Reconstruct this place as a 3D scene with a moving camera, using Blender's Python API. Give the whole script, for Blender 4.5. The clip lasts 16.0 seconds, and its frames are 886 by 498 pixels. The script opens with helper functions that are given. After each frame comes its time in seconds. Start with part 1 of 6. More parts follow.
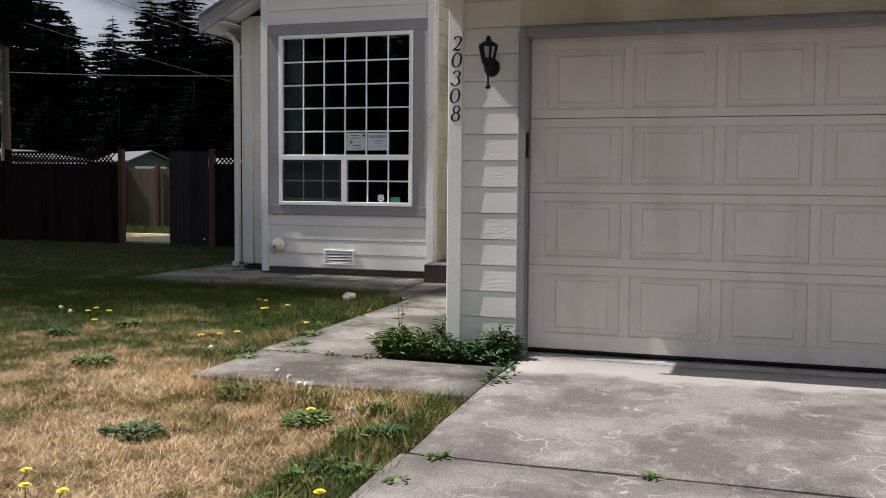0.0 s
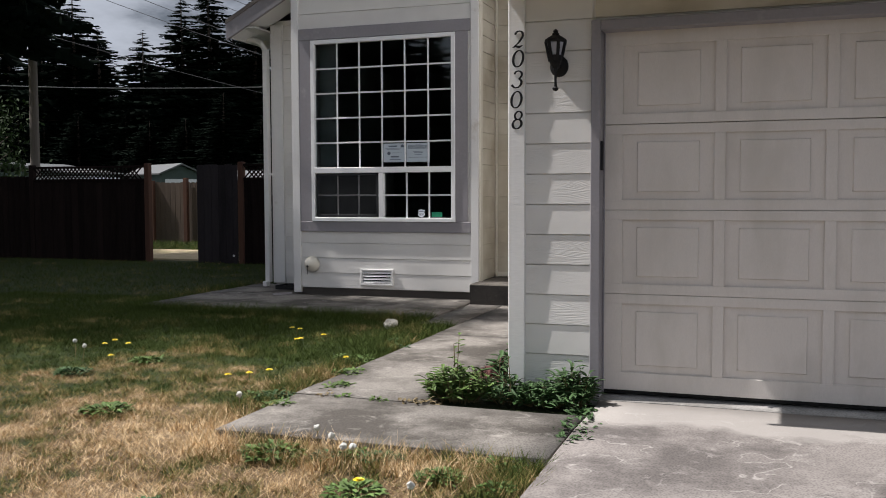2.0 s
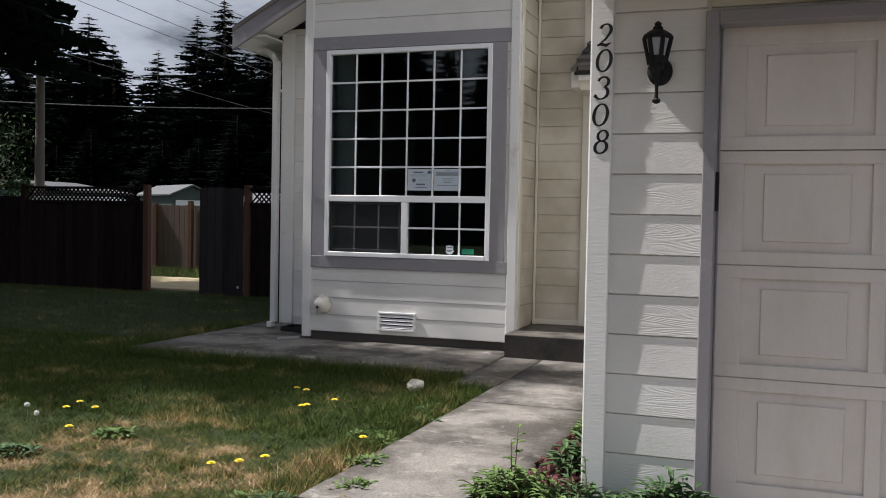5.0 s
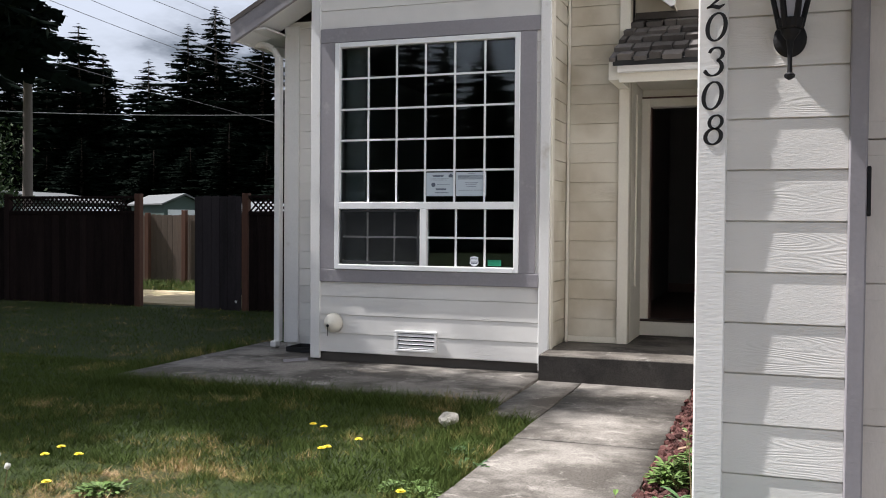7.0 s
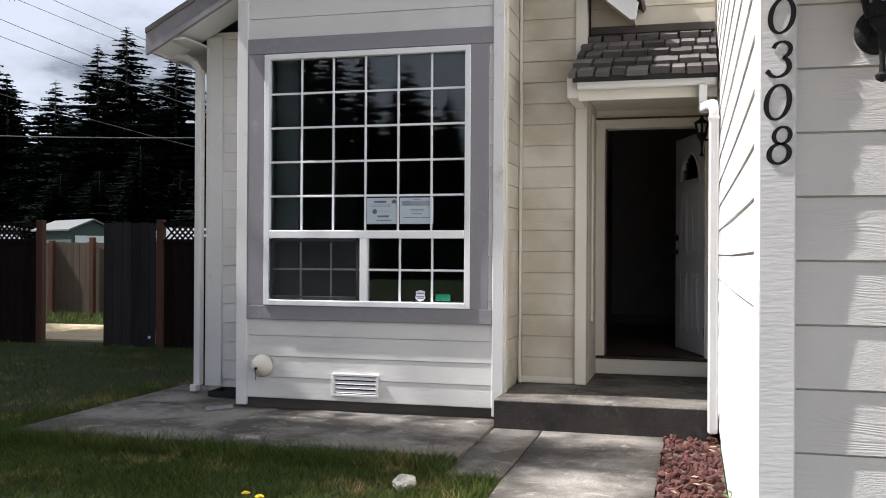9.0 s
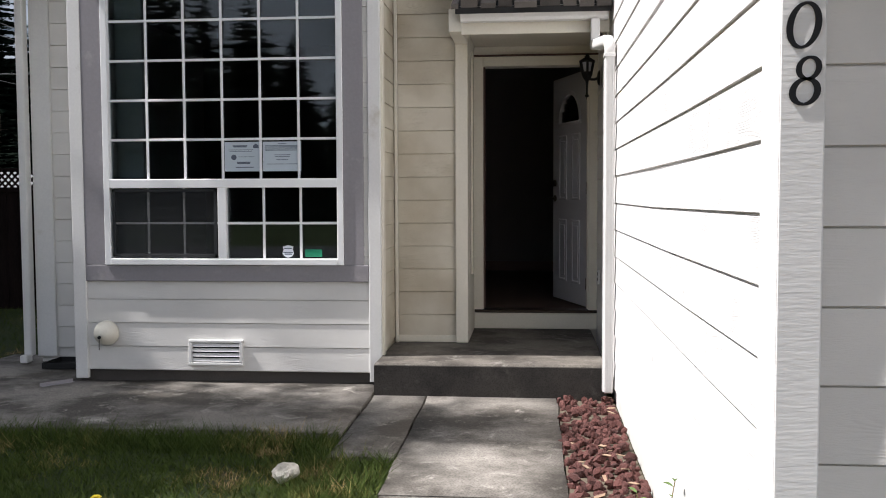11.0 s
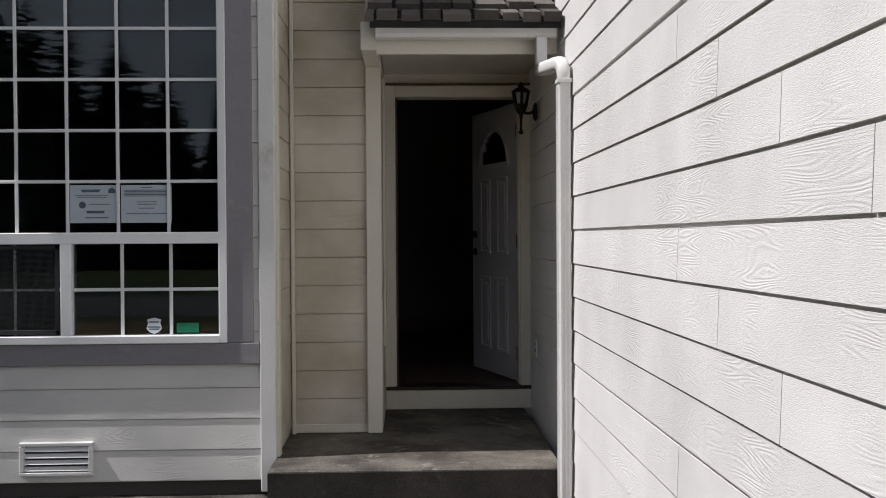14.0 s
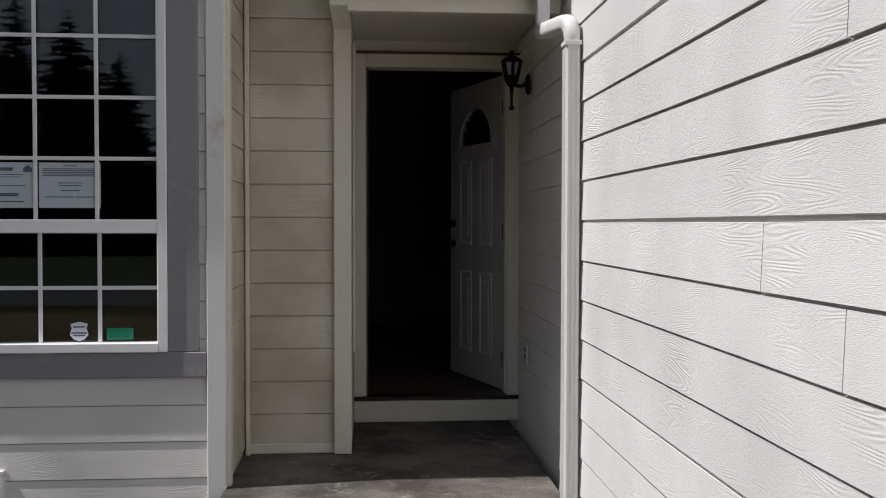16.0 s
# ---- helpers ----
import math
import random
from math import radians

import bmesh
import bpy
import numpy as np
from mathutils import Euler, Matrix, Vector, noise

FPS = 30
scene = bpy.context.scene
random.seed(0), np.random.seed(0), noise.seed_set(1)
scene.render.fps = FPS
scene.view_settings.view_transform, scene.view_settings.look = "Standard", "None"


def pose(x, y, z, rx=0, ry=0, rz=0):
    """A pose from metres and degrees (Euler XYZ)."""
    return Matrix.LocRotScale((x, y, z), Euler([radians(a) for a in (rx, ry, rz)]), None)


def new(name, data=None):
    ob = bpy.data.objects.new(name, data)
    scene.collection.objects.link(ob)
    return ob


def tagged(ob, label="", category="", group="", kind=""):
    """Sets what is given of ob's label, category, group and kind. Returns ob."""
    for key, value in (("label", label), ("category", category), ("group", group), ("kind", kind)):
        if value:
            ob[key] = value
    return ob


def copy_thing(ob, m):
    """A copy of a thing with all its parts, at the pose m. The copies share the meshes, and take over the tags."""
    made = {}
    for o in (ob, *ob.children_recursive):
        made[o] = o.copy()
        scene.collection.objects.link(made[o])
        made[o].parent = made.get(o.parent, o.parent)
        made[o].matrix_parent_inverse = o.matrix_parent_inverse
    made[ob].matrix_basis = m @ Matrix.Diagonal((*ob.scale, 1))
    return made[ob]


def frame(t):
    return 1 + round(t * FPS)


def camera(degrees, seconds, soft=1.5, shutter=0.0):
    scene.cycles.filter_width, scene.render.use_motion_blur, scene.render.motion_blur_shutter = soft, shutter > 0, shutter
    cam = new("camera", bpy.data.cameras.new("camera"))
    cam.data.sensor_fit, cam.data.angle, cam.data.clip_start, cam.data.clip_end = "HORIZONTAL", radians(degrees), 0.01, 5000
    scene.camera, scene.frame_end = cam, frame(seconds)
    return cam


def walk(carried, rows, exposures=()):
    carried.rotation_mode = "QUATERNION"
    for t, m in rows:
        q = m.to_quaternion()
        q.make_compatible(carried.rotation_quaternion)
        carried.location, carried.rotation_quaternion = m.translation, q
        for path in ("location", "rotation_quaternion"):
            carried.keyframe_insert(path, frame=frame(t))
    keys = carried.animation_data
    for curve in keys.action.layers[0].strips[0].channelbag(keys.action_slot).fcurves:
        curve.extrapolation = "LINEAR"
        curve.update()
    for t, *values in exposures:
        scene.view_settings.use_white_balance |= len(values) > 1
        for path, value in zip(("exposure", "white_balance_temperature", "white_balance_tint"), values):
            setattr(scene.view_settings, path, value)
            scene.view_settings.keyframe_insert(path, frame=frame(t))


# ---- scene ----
cam = camera(50.0, 16.0, soft=1.0)
# t, x, y, z, pitch, roll, yaw
ROWS = [
    (0.0, -0.120, 0.068, 1.141, -3.93, -0.49, 17.68),
    (0.5, -0.225, 0.295, 1.164, -3.88, -1.26, 19.30),
    (1.0, -0.339, 0.464, 1.163, -4.00, -2.12, 20.48),
    (1.5, -0.459, 0.620, 1.186, -4.01, -0.78, 19.41),
    (2.0, -0.555, 0.820, 1.193, -3.41, 0.20, 19.40),
    (2.5, -0.625, 1.009, 1.212, -3.04, -0.25, 20.07),
    (3.0, -0.741, 1.151, 1.210, -2.96, -1.14, 19.58),
    (3.5, -0.877, 1.321, 1.226, -2.62, -0.73, 16.58),
    (4.0, -0.986, 1.594, 1.244, -2.91, -0.45, 16.98),
    (4.5, -1.091, 1.834, 1.257, -2.07, -1.15, 19.97),
    (7.0, -1.768, 2.802, 1.275, -1.43, -0.44, 19.63),
    (7.5, -1.919, 2.937, 1.297, -0.63, 1.03, 16.75),
    (8.0, -2.036, 3.170, 1.297, 0.12, 0.73, 18.15),
    (8.5, -2.108, 3.302, 1.320, 0.45, -0.33, 19.16),
    (9.0, -2.229, 3.477, 1.318, 0.13, -0.31, 14.62),
    (11.5, -2.652, 4.292, 1.395, -3.74, 0.26, 4.03),
    (12.0, -2.721, 4.512, 1.409, -3.79, 0.03, 2.50),
    (12.5, -2.777, 4.721, 1.411, -2.68, -0.88, 3.04),
    (13.0, -2.858, 4.961, 1.422, -2.58, -0.61, 0.49),
    (13.5, -2.887, 5.178, 1.445, -2.89, -0.45, -3.23),
    (14.0, -2.891, 5.423, 1.458, -0.86, 0.35, -2.04),
    (14.5, -2.887, 5.616, 1.457, -2.16, 1.28, -2.18),
    (15.0, -2.917, 5.828, 1.476, -3.44, 1.35, -2.85),
    (15.5, -2.950, 6.000, 1.481, -3.19, 0.52, -4.77),
    (16.0, -2.971, 6.236, 1.474, -1.64, -0.10, -4.48),
]
walk(cam, [(t, pose(x, y, z, 90 + p, r, w)) for t, x, y, z, p, r, w in ROWS], [(t, stops, kelvin, 14) for t, stops, kelvin in ((0.0, 0.33, 6540), (4.5, 0.32, 6470), (7.0, 0.92, 6400), (9.0, 0.98, 6380), (11.5, 0.74, 6420), (12.5, 0.56, 6360), (13.6, 0.13, 6360), (14.5, -0.1, 6380), (16.0, -0.13, 6380))])

# ---- world, sun ----
SUN_DIR = Vector((1.0, 0.142, -1.5)).normalized()
world = bpy.data.worlds.new("sky")
scene.world = world
world.use_nodes = True
wn, wl = world.node_tree.nodes, world.node_tree.links
for n in list(wn):
    wn.remove(n)
w_out = wn.new("ShaderNodeOutputWorld")
w_bg = wn.new("ShaderNodeBackground")
w_sky = wn.new("ShaderNodeTexSky")
w_sky.sky_type = "NISHITA"
w_sky.sun_disc = False
w_sky.sun_elevation = math.asin(-SUN_DIR.z)
w_sky.sun_rotation = math.atan2(-SUN_DIR.x, -SUN_DIR.y)
w_co = wn.new("ShaderNodeTexCoord")
w_map = wn.new("ShaderNodeMapping")
w_map.inputs["Scale"].default_value = (1.6, 1.6, 4.0)
w_noise = wn.new("ShaderNodeTexNoise")
w_noise.inputs["Scale"].default_value = 1.7
w_noise.inputs["Detail"].default_value = 7
w_noise.inputs["Roughness"].default_value = 0.58
w_ramp = wn.new("ShaderNodeValToRGB")
w_ramp.color_ramp.elements[0].position = 0.36
w_ramp.color_ramp.elements[1].position = 0.58
w_tone = wn.new("ShaderNodeValToRGB")
w_tone.color_ramp.elements[0].position = 0.45
w_tone.color_ramp.elements[0].color = (46.0, 50.0, 56.0, 1)
w_tone.color_ramp.elements[1].position = 0.7
w_tone.color_ramp.elements[1].color = (9.5, 11.6, 15.0, 1)
w_mix = wn.new("ShaderNodeMixRGB")
wl.new(w_co.outputs["Generated"], w_map.inputs["Vector"])
wl.new(w_map.outputs["Vector"], w_noise.inputs["Vector"])
wl.new(w_noise.outputs["Fac"], w_ramp.inputs["Fac"])
wl.new(w_noise.outputs["Fac"], w_tone.inputs["Fac"])
wl.new(w_ramp.outputs["Color"], w_mix.inputs["Fac"])
wl.new(w_sky.outputs["Color"], w_mix.inputs["Color1"])
wl.new(w_tone.outputs["Color"], w_mix.inputs["Color2"])
wl.new(w_mix.outputs["Color"], w_bg.inputs["Color"])
w_bg.inputs["Strength"].default_value = 0.014
wl.new(w_bg.outputs["Background"], w_out.inputs["Surface"])

sun_data = bpy.data.lights.new("sun", "SUN")
sun_data.energy = 5.0
sun_data.angle = radians(0.55)
sun_data.color = (1.0, 0.98, 0.95)
sun = new("sun", sun_data)
sun.rotation_euler = SUN_DIR.to_track_quat("-Z", "Y").to_euler()
sun.location = (-12, 0, 20)


# ---- materials ----
def mat(name, color, rough=0.6, metal=0.0, var=0.12, scale=6.0, fine=90.0, bump=0.15, stain=None, island=0.0, objvar=0.0, spec=0.5, stretch=None, distance=0.004, stainscale=1.3, stainpos=(0.48, 0.66)):
    """Procedural paint-like surface: broad blotches, fine grain, relief and optional stains."""
    m = bpy.data.materials.new(name)
    m.use_nodes = True
    nt = m.node_tree
    bs = nt.nodes["Principled BSDF"]
    bs.inputs["Roughness"].default_value = rough
    bs.inputs["Metallic"].default_value = metal
    bs.inputs["Specular IOR Level"].default_value = spec
    co = nt.nodes.new("ShaderNodeTexCoord")
    vec = co.outputs["Object"]
    if stretch:
        mp = nt.nodes.new("ShaderNodeMapping")
        mp.inputs["Scale"].default_value = stretch
        nt.links.new(vec, mp.inputs["Vector"])
        vec = mp.outputs["Vector"]
    n1 = nt.nodes.new("ShaderNodeTexNoise")
    n1.inputs["Scale"].default_value = scale
    n1.inputs["Detail"].default_value = 5
    n2 = nt.nodes.new("ShaderNodeTexNoise")
    n2.inputs["Scale"].default_value = fine
    n2.inputs["Detail"].default_value = 3
    for n in (n1, n2):
        nt.links.new(vec, n.inputs["Vector"])
    add = nt.nodes.new("ShaderNodeMath")
    add.operation = "ADD"
    nt.links.new(n1.outputs["Fac"], add.inputs[0])
    nt.links.new(n2.outputs["Fac"], add.inputs[1])
    last = add.outputs[0]
    if objvar:
        oi = nt.nodes.new("ShaderNodeObjectInfo")
        ma = nt.nodes.new("ShaderNodeMath")
        ma.operation = "MULTIPLY_ADD"
        ma.inputs[1].default_value = objvar
        nt.links.new(oi.outputs["Random"], ma.inputs[0])
        nt.links.new(last, ma.inputs[2])
        last = ma.outputs[0]
    if island:
        ge = nt.nodes.new("ShaderNodeNewGeometry")
        ma = nt.nodes.new("ShaderNodeMath")
        ma.operation = "MULTIPLY_ADD"
        ma.inputs[1].default_value = island
        nt.links.new(ge.outputs["Random Per Island"], ma.inputs[0])
        nt.links.new(last, ma.inputs[2])
        last = ma.outputs[0]
    mr = nt.nodes.new("ShaderNodeMapRange")
    mid = 1.0 + 0.5 * (objvar + island)
    mr.inputs["From Min"].default_value = mid - 0.5
    mr.inputs["From Max"].default_value = mid + 0.5
    nt.links.new(last, mr.inputs["Value"])
    ramp = nt.nodes.new("ShaderNodeValToRGB")
    c = Vector(color)
    ramp.color_ramp.elements[0].color = (*(c * (1 - var)), 1)
    ramp.color_ramp.elements[1].color = (*[min(1.0, a * (1 + var)) for a in c], 1)
    nt.links.new(mr.outputs["Result"], ramp.inputs["Fac"])
    col = ramp.outputs["Color"]
    if stain:
        n3 = nt.nodes.new("ShaderNodeTexNoise")
        n3.inputs["Scale"].default_value = stainscale
        n3.inputs["Detail"].default_value = 8
        n3.inputs["Roughness"].default_value = 0.65
        nt.links.new(vec, n3.inputs["Vector"])
        r3 = nt.nodes.new("ShaderNodeValToRGB")
        r3.color_ramp.elements[0].position = stainpos[0]
        r3.color_ramp.elements[1].position = stainpos[1]
        nt.links.new(n3.outputs["Fac"], r3.inputs["Fac"])
        mx = nt.nodes.new("ShaderNodeMixRGB")
        mx.inputs["Color2"].default_value = (*stain, 1)
        nt.links.new(r3.outputs["Color"], mx.inputs["Fac"])
        nt.links.new(col, mx.inputs["Color1"])
        col = mx.outputs["Color"]
    nt.links.new(col, bs.inputs["Base Color"])
    if bump:
        bp = nt.nodes.new("ShaderNodeBump")
        bp.inputs["Strength"].default_value = bump
        bp.inputs["Distance"].default_value = distance
        nt.links.new(add.outputs[0], bp.inputs["Height"])
        nt.links.new(bp.outputs["Normal"], bs.inputs["Normal"])
    return m


def siding_mat(name, color, grain=0.5, grime=(0.86, 0.86, 0.86)):
    """Painted hardboard lap siding with pressed cedar grain running along the board."""
    m = bpy.data.materials.new(name)
    m.use_nodes = True
    nt = m.node_tree
    bs = nt.nodes["Principled BSDF"]
    bs.inputs["Roughness"].default_value = 0.55
    co = nt.nodes.new("ShaderNodeTexCoord")
    sep = nt.nodes.new("ShaderNodeSeparateXYZ")
    nt.links.new(co.outputs["Object"], sep.inputs[0])
    oi = nt.nodes.new("ShaderNodeObjectInfo")
    along = nt.nodes.new("ShaderNodeMath")
    along.operation = "ADD"
    nt.links.new(sep.outputs["X"], along.inputs[0])
    nt.links.new(sep.outputs["Y"], along.inputs[1])
    off = nt.nodes.new("ShaderNodeMath")
    off.operation = "MULTIPLY_ADD"
    off.inputs[1].default_value = 37.0
    nt.links.new(oi.outputs["Random"], off.inputs[0])
    nt.links.new(along.outputs[0], off.inputs[2])
    cmb = nt.nodes.new("ShaderNodeCombineXYZ")
    nt.links.new(off.outputs[0], cmb.inputs["X"])
    nt.links.new(sep.outputs["Z"], cmb.inputs["Z"])
    mp = nt.nodes.new("ShaderNodeMapping")
    mp.inputs["Scale"].default_value = (0.95, 1.0, 7.0)
    nt.links.new(cmb.outputs[0], mp.inputs["Vector"])
    swirl = nt.nodes.new("ShaderNodeTexNoise")
    swirl.inputs["Scale"].default_value = 2.6
    swirl.inputs["Detail"].default_value = 0.0
    nt.links.new(mp.outputs[0], swirl.inputs["Vector"])
    rings = nt.nodes.new("ShaderNodeMath")
    rings.operation = "MULTIPLY"
    rings.inputs[1].default_value = 92.0
    nt.links.new(swirl.outputs["Fac"], rings.inputs[0])
    wave = nt.nodes.new("ShaderNodeMath")
    wave.operation = "SINE"
    nt.links.new(rings.outputs[0], wave.inputs[0])
    mask = nt.nodes.new("ShaderNodeTexNoise")
    mask.inputs["Scale"].default_value = 3.0
    nt.links.new(cmb.outputs[0], mask.inputs["Vector"])
    mr = nt.nodes.new("ShaderNodeMapRange")
    mr.inputs["From Min"].default_value = 0.47
    mr.inputs["From Max"].default_value = 0.66
    nt.links.new(mask.outputs["Fac"], mr.inputs["Value"])
    rel = nt.nodes.new("ShaderNodeMath")
    rel.operation = "MULTIPLY"
    nt.links.new(wave.outputs[0], rel.inputs[0])
    nt.links.new(mr.outputs["Result"], rel.inputs[1])
    fine = nt.nodes.new("ShaderNodeTexNoise")
    fine.inputs["Scale"].default_value = 60
    fine.inputs["Detail"].default_value = 4
    nt.links.new(mp.outputs[0], fine.inputs["Vector"])
    tot = nt.nodes.new("ShaderNodeMath")
    tot.operation = "MULTIPLY_ADD"
    tot.inputs[1].default_value = 2.6
    nt.links.new(fine.outputs["Fac"], tot.inputs[0])
    nt.links.new(rel.outputs[0], tot.inputs[2])
    bp = nt.nodes.new("ShaderNodeBump")
    bp.inputs["Strength"].default_value = grain
    bp.inputs["Distance"].default_value = 0.0022
    nt.links.new(tot.outputs[0], bp.inputs["Height"])
    nt.links.new(bp.outputs["Normal"], bs.inputs["Normal"])
    dirt = nt.nodes.new("ShaderNodeTexNoise")
    dirt.inputs["Scale"].default_value = 2.3
    dirt.inputs["Detail"].default_value = 8
    nt.links.new(co.outputs["Object"], dirt.inputs["Vector"])
    ramp = nt.nodes.new("ShaderNodeValToRGB")
    c = Vector(color)
    ramp.color_ramp.elements[0].position = 0.25
    ramp.color_ramp.elements[0].color = (c[0] * grime[0], c[1] * grime[1], c[2] * grime[2], 1)
    ramp.color_ramp.elements[1].position = 0.62
    ramp.color_ramp.elements[1].color = (*c, 1)
    nt.links.new(dirt.outputs["Fac"], ramp.inputs["Fac"])
    hsv = nt.nodes.new("ShaderNodeHueSaturation")
    vv = nt.nodes.new("ShaderNodeMapRange")
    vv.inputs["To Min"].default_value = 0.96
    vv.inputs["To Max"].default_value = 1.03
    nt.links.new(oi.outputs["Random"], vv.inputs["Value"])
    nt.links.new(vv.outputs["Result"], hsv.inputs["Value"])
    nt.links.new(ramp.outputs["Color"], hsv.inputs["Color"])
    nt.links.new(hsv.outputs["Color"], bs.inputs["Base Color"])
    return m


def lawn_mat(name, blade):
    """Dry straw and green turf in patches; the same patches on soil and blades."""
    m = bpy.data.materials.new(name)
    m.use_nodes = True
    nt = m.node_tree
    bs = nt.nodes["Principled BSDF"]
    bs.inputs["Roughness"].default_value = 0.85
    bs.inputs["Specular IOR Level"].default_value = 0.2
    co = nt.nodes.new("ShaderNodeTexCoord")
    sep = nt.nodes.new("ShaderNodeSeparateXYZ")
    nt.links.new(co.outputs["Object"], sep.inputs[0])
    n1 = nt.nodes.new("ShaderNodeTexNoise")
    n1.inputs["Scale"].default_value = 1.15
    n1.inputs["Detail"].default_value = 6
    n1.inputs["Roughness"].default_value = 0.74
    nt.links.new(co.outputs["Object"], n1.inputs["Vector"])
    # the turf near the house and along the walk is watered by runoff and stays green
    far = nt.nodes.new("ShaderNodeMapRange")
    far.inputs["From Min"].default_value = 5.0
    far.inputs["From Max"].default_value = 7.3
    far.inputs["To Min"].default_value = -0.035
    far.inputs["To Max"].default_value = 0.40
    nt.links.new(sep.outputs["Y"], far.inputs["Value"])
    side = nt.nodes.new("ShaderNodeMapRange")
    side.inputs["From Min"].default_value = -2.15
    side.inputs["From Max"].default_value = -1.62
    side.inputs["To Min"].default_value = 0.0
    side.inputs["To Max"].default_value = 0.32
    nt.links.new(sep.outputs["X"], side.inputs["Value"])
    a1 = nt.nodes.new("ShaderNodeMath")
    a2 = nt.nodes.new("ShaderNodeMath")
    amp = nt.nodes.new("ShaderNodeMath")
    amp.operation = "MULTIPLY_ADD"
    amp.inputs[1].default_value = 1.9
    amp.inputs[2].default_value = -0.425
    # tufts a hand wide break up the patches
    tuft = nt.nodes.new("ShaderNodeTexNoise")
    tuft.inputs["Scale"].default_value = 6.5
    tuft.inputs["Detail"].default_value = 3
    nt.links.new(co.outputs["Object"], tuft.inputs["Vector"])
    tadd = nt.nodes.new("ShaderNodeMath")
    tadd.operation = "MULTIPLY_ADD"
    tadd.inputs[1].default_value = 0.34
    tadd.inputs[2].default_value = -0.17
    nt.links.new(tuft.outputs["Fac"], tadd.inputs[0])
    tsum = nt.nodes.new("ShaderNodeMath")
    nt.links.new(n1.outputs["Fac"], tsum.inputs[0])
    nt.links.new(tadd.outputs[0], tsum.inputs[1])
    nt.links.new(tsum.outputs[0], amp.inputs[0])
    nt.links.new(amp.outputs[0], a1.inputs[0])
    nt.links.new(far.outputs["Result"], a1.inputs[1])
    nt.links.new(a1.outputs[0], a2.inputs[0])
    nt.links.new(side.outputs["Result"], a2.inputs[1])
    # unseen ground towards the street is greened to darken its reflection in the window
    street = nt.nodes.new("ShaderNodeMapRange")
    street.inputs["From Min"].default_value = -3.0
    street.inputs["From Max"].default_value = -7.0
    street.inputs["To Min"].default_value = 0.0
    street.inputs["To Max"].default_value = 0.45
    nt.links.new(sep.outputs["Y"], street.inputs["Value"])
    a5 = nt.nodes.new("ShaderNodeMath")
    nt.links.new(a2.outputs[0], a5.inputs[0])
    nt.links.new(street.outputs["Result"], a5.inputs[1])
    last = a5.outputs[0]
    if blade:
        ge = nt.nodes.new("ShaderNodeNewGeometry")
        a3 = nt.nodes.new("ShaderNodeMath")
        a3.operation = "MULTIPLY_ADD"
        a3.inputs[1].default_value = 0.32
        nt.links.new(ge.outputs["Random Per Island"], a3.inputs[0])
        nt.links.new(last, a3.inputs[2])
        a4 = nt.nodes.new("ShaderNodeMath")
        a4.operation = "SUBTRACT"
        a4.inputs[1].default_value = 0.16
        nt.links.new(a3.outputs[0], a4.inputs[0])
        last = a4.outputs[0]
    ramp = nt.nodes.new("ShaderNodeValToRGB")
    el = ramp.color_ramp.elements
    el[0].position, el[0].color = 0.36, ((0.73, 0.555, 0.335, 1) if blade else (0.24, 0.17, 0.10, 1))
    el[1].position, el[1].color = 0.80, ((0.055, 0.082, 0.015, 1) if blade else (0.035, 0.05, 0.018, 1))
    mid = el.new(0.54)
    mid.color = (0.38, 0.255, 0.125, 1) if blade else (0.15, 0.10, 0.055, 1)
    mid2 = el.new(0.66)
    mid2.color = (0.19, 0.175, 0.052, 1) if blade else (0.07, 0.07, 0.03, 1)
    nt.links.new(last, ramp.inputs["Fac"])
    nt.links.new(ramp.outputs["Color"], bs.inputs["Base Color"])
    if not blade:
        n2 = nt.nodes.new("ShaderNodeTexNoise")
        n2.inputs["Scale"].default_value = 70
        n2.inputs["Detail"].default_value = 6
        nt.links.new(co.outputs["Object"], n2.inputs["Vector"])
        bp = nt.nodes.new("ShaderNodeBump")
        bp.inputs["Strength"].default_value = 0.9
        bp.inputs["Distance"].default_value = 0.035
        nt.links.new(n2.outputs["Fac"], bp.inputs["Height"])
        nt.links.new(bp.outputs["Normal"], bs.inputs["Normal"])
    return m


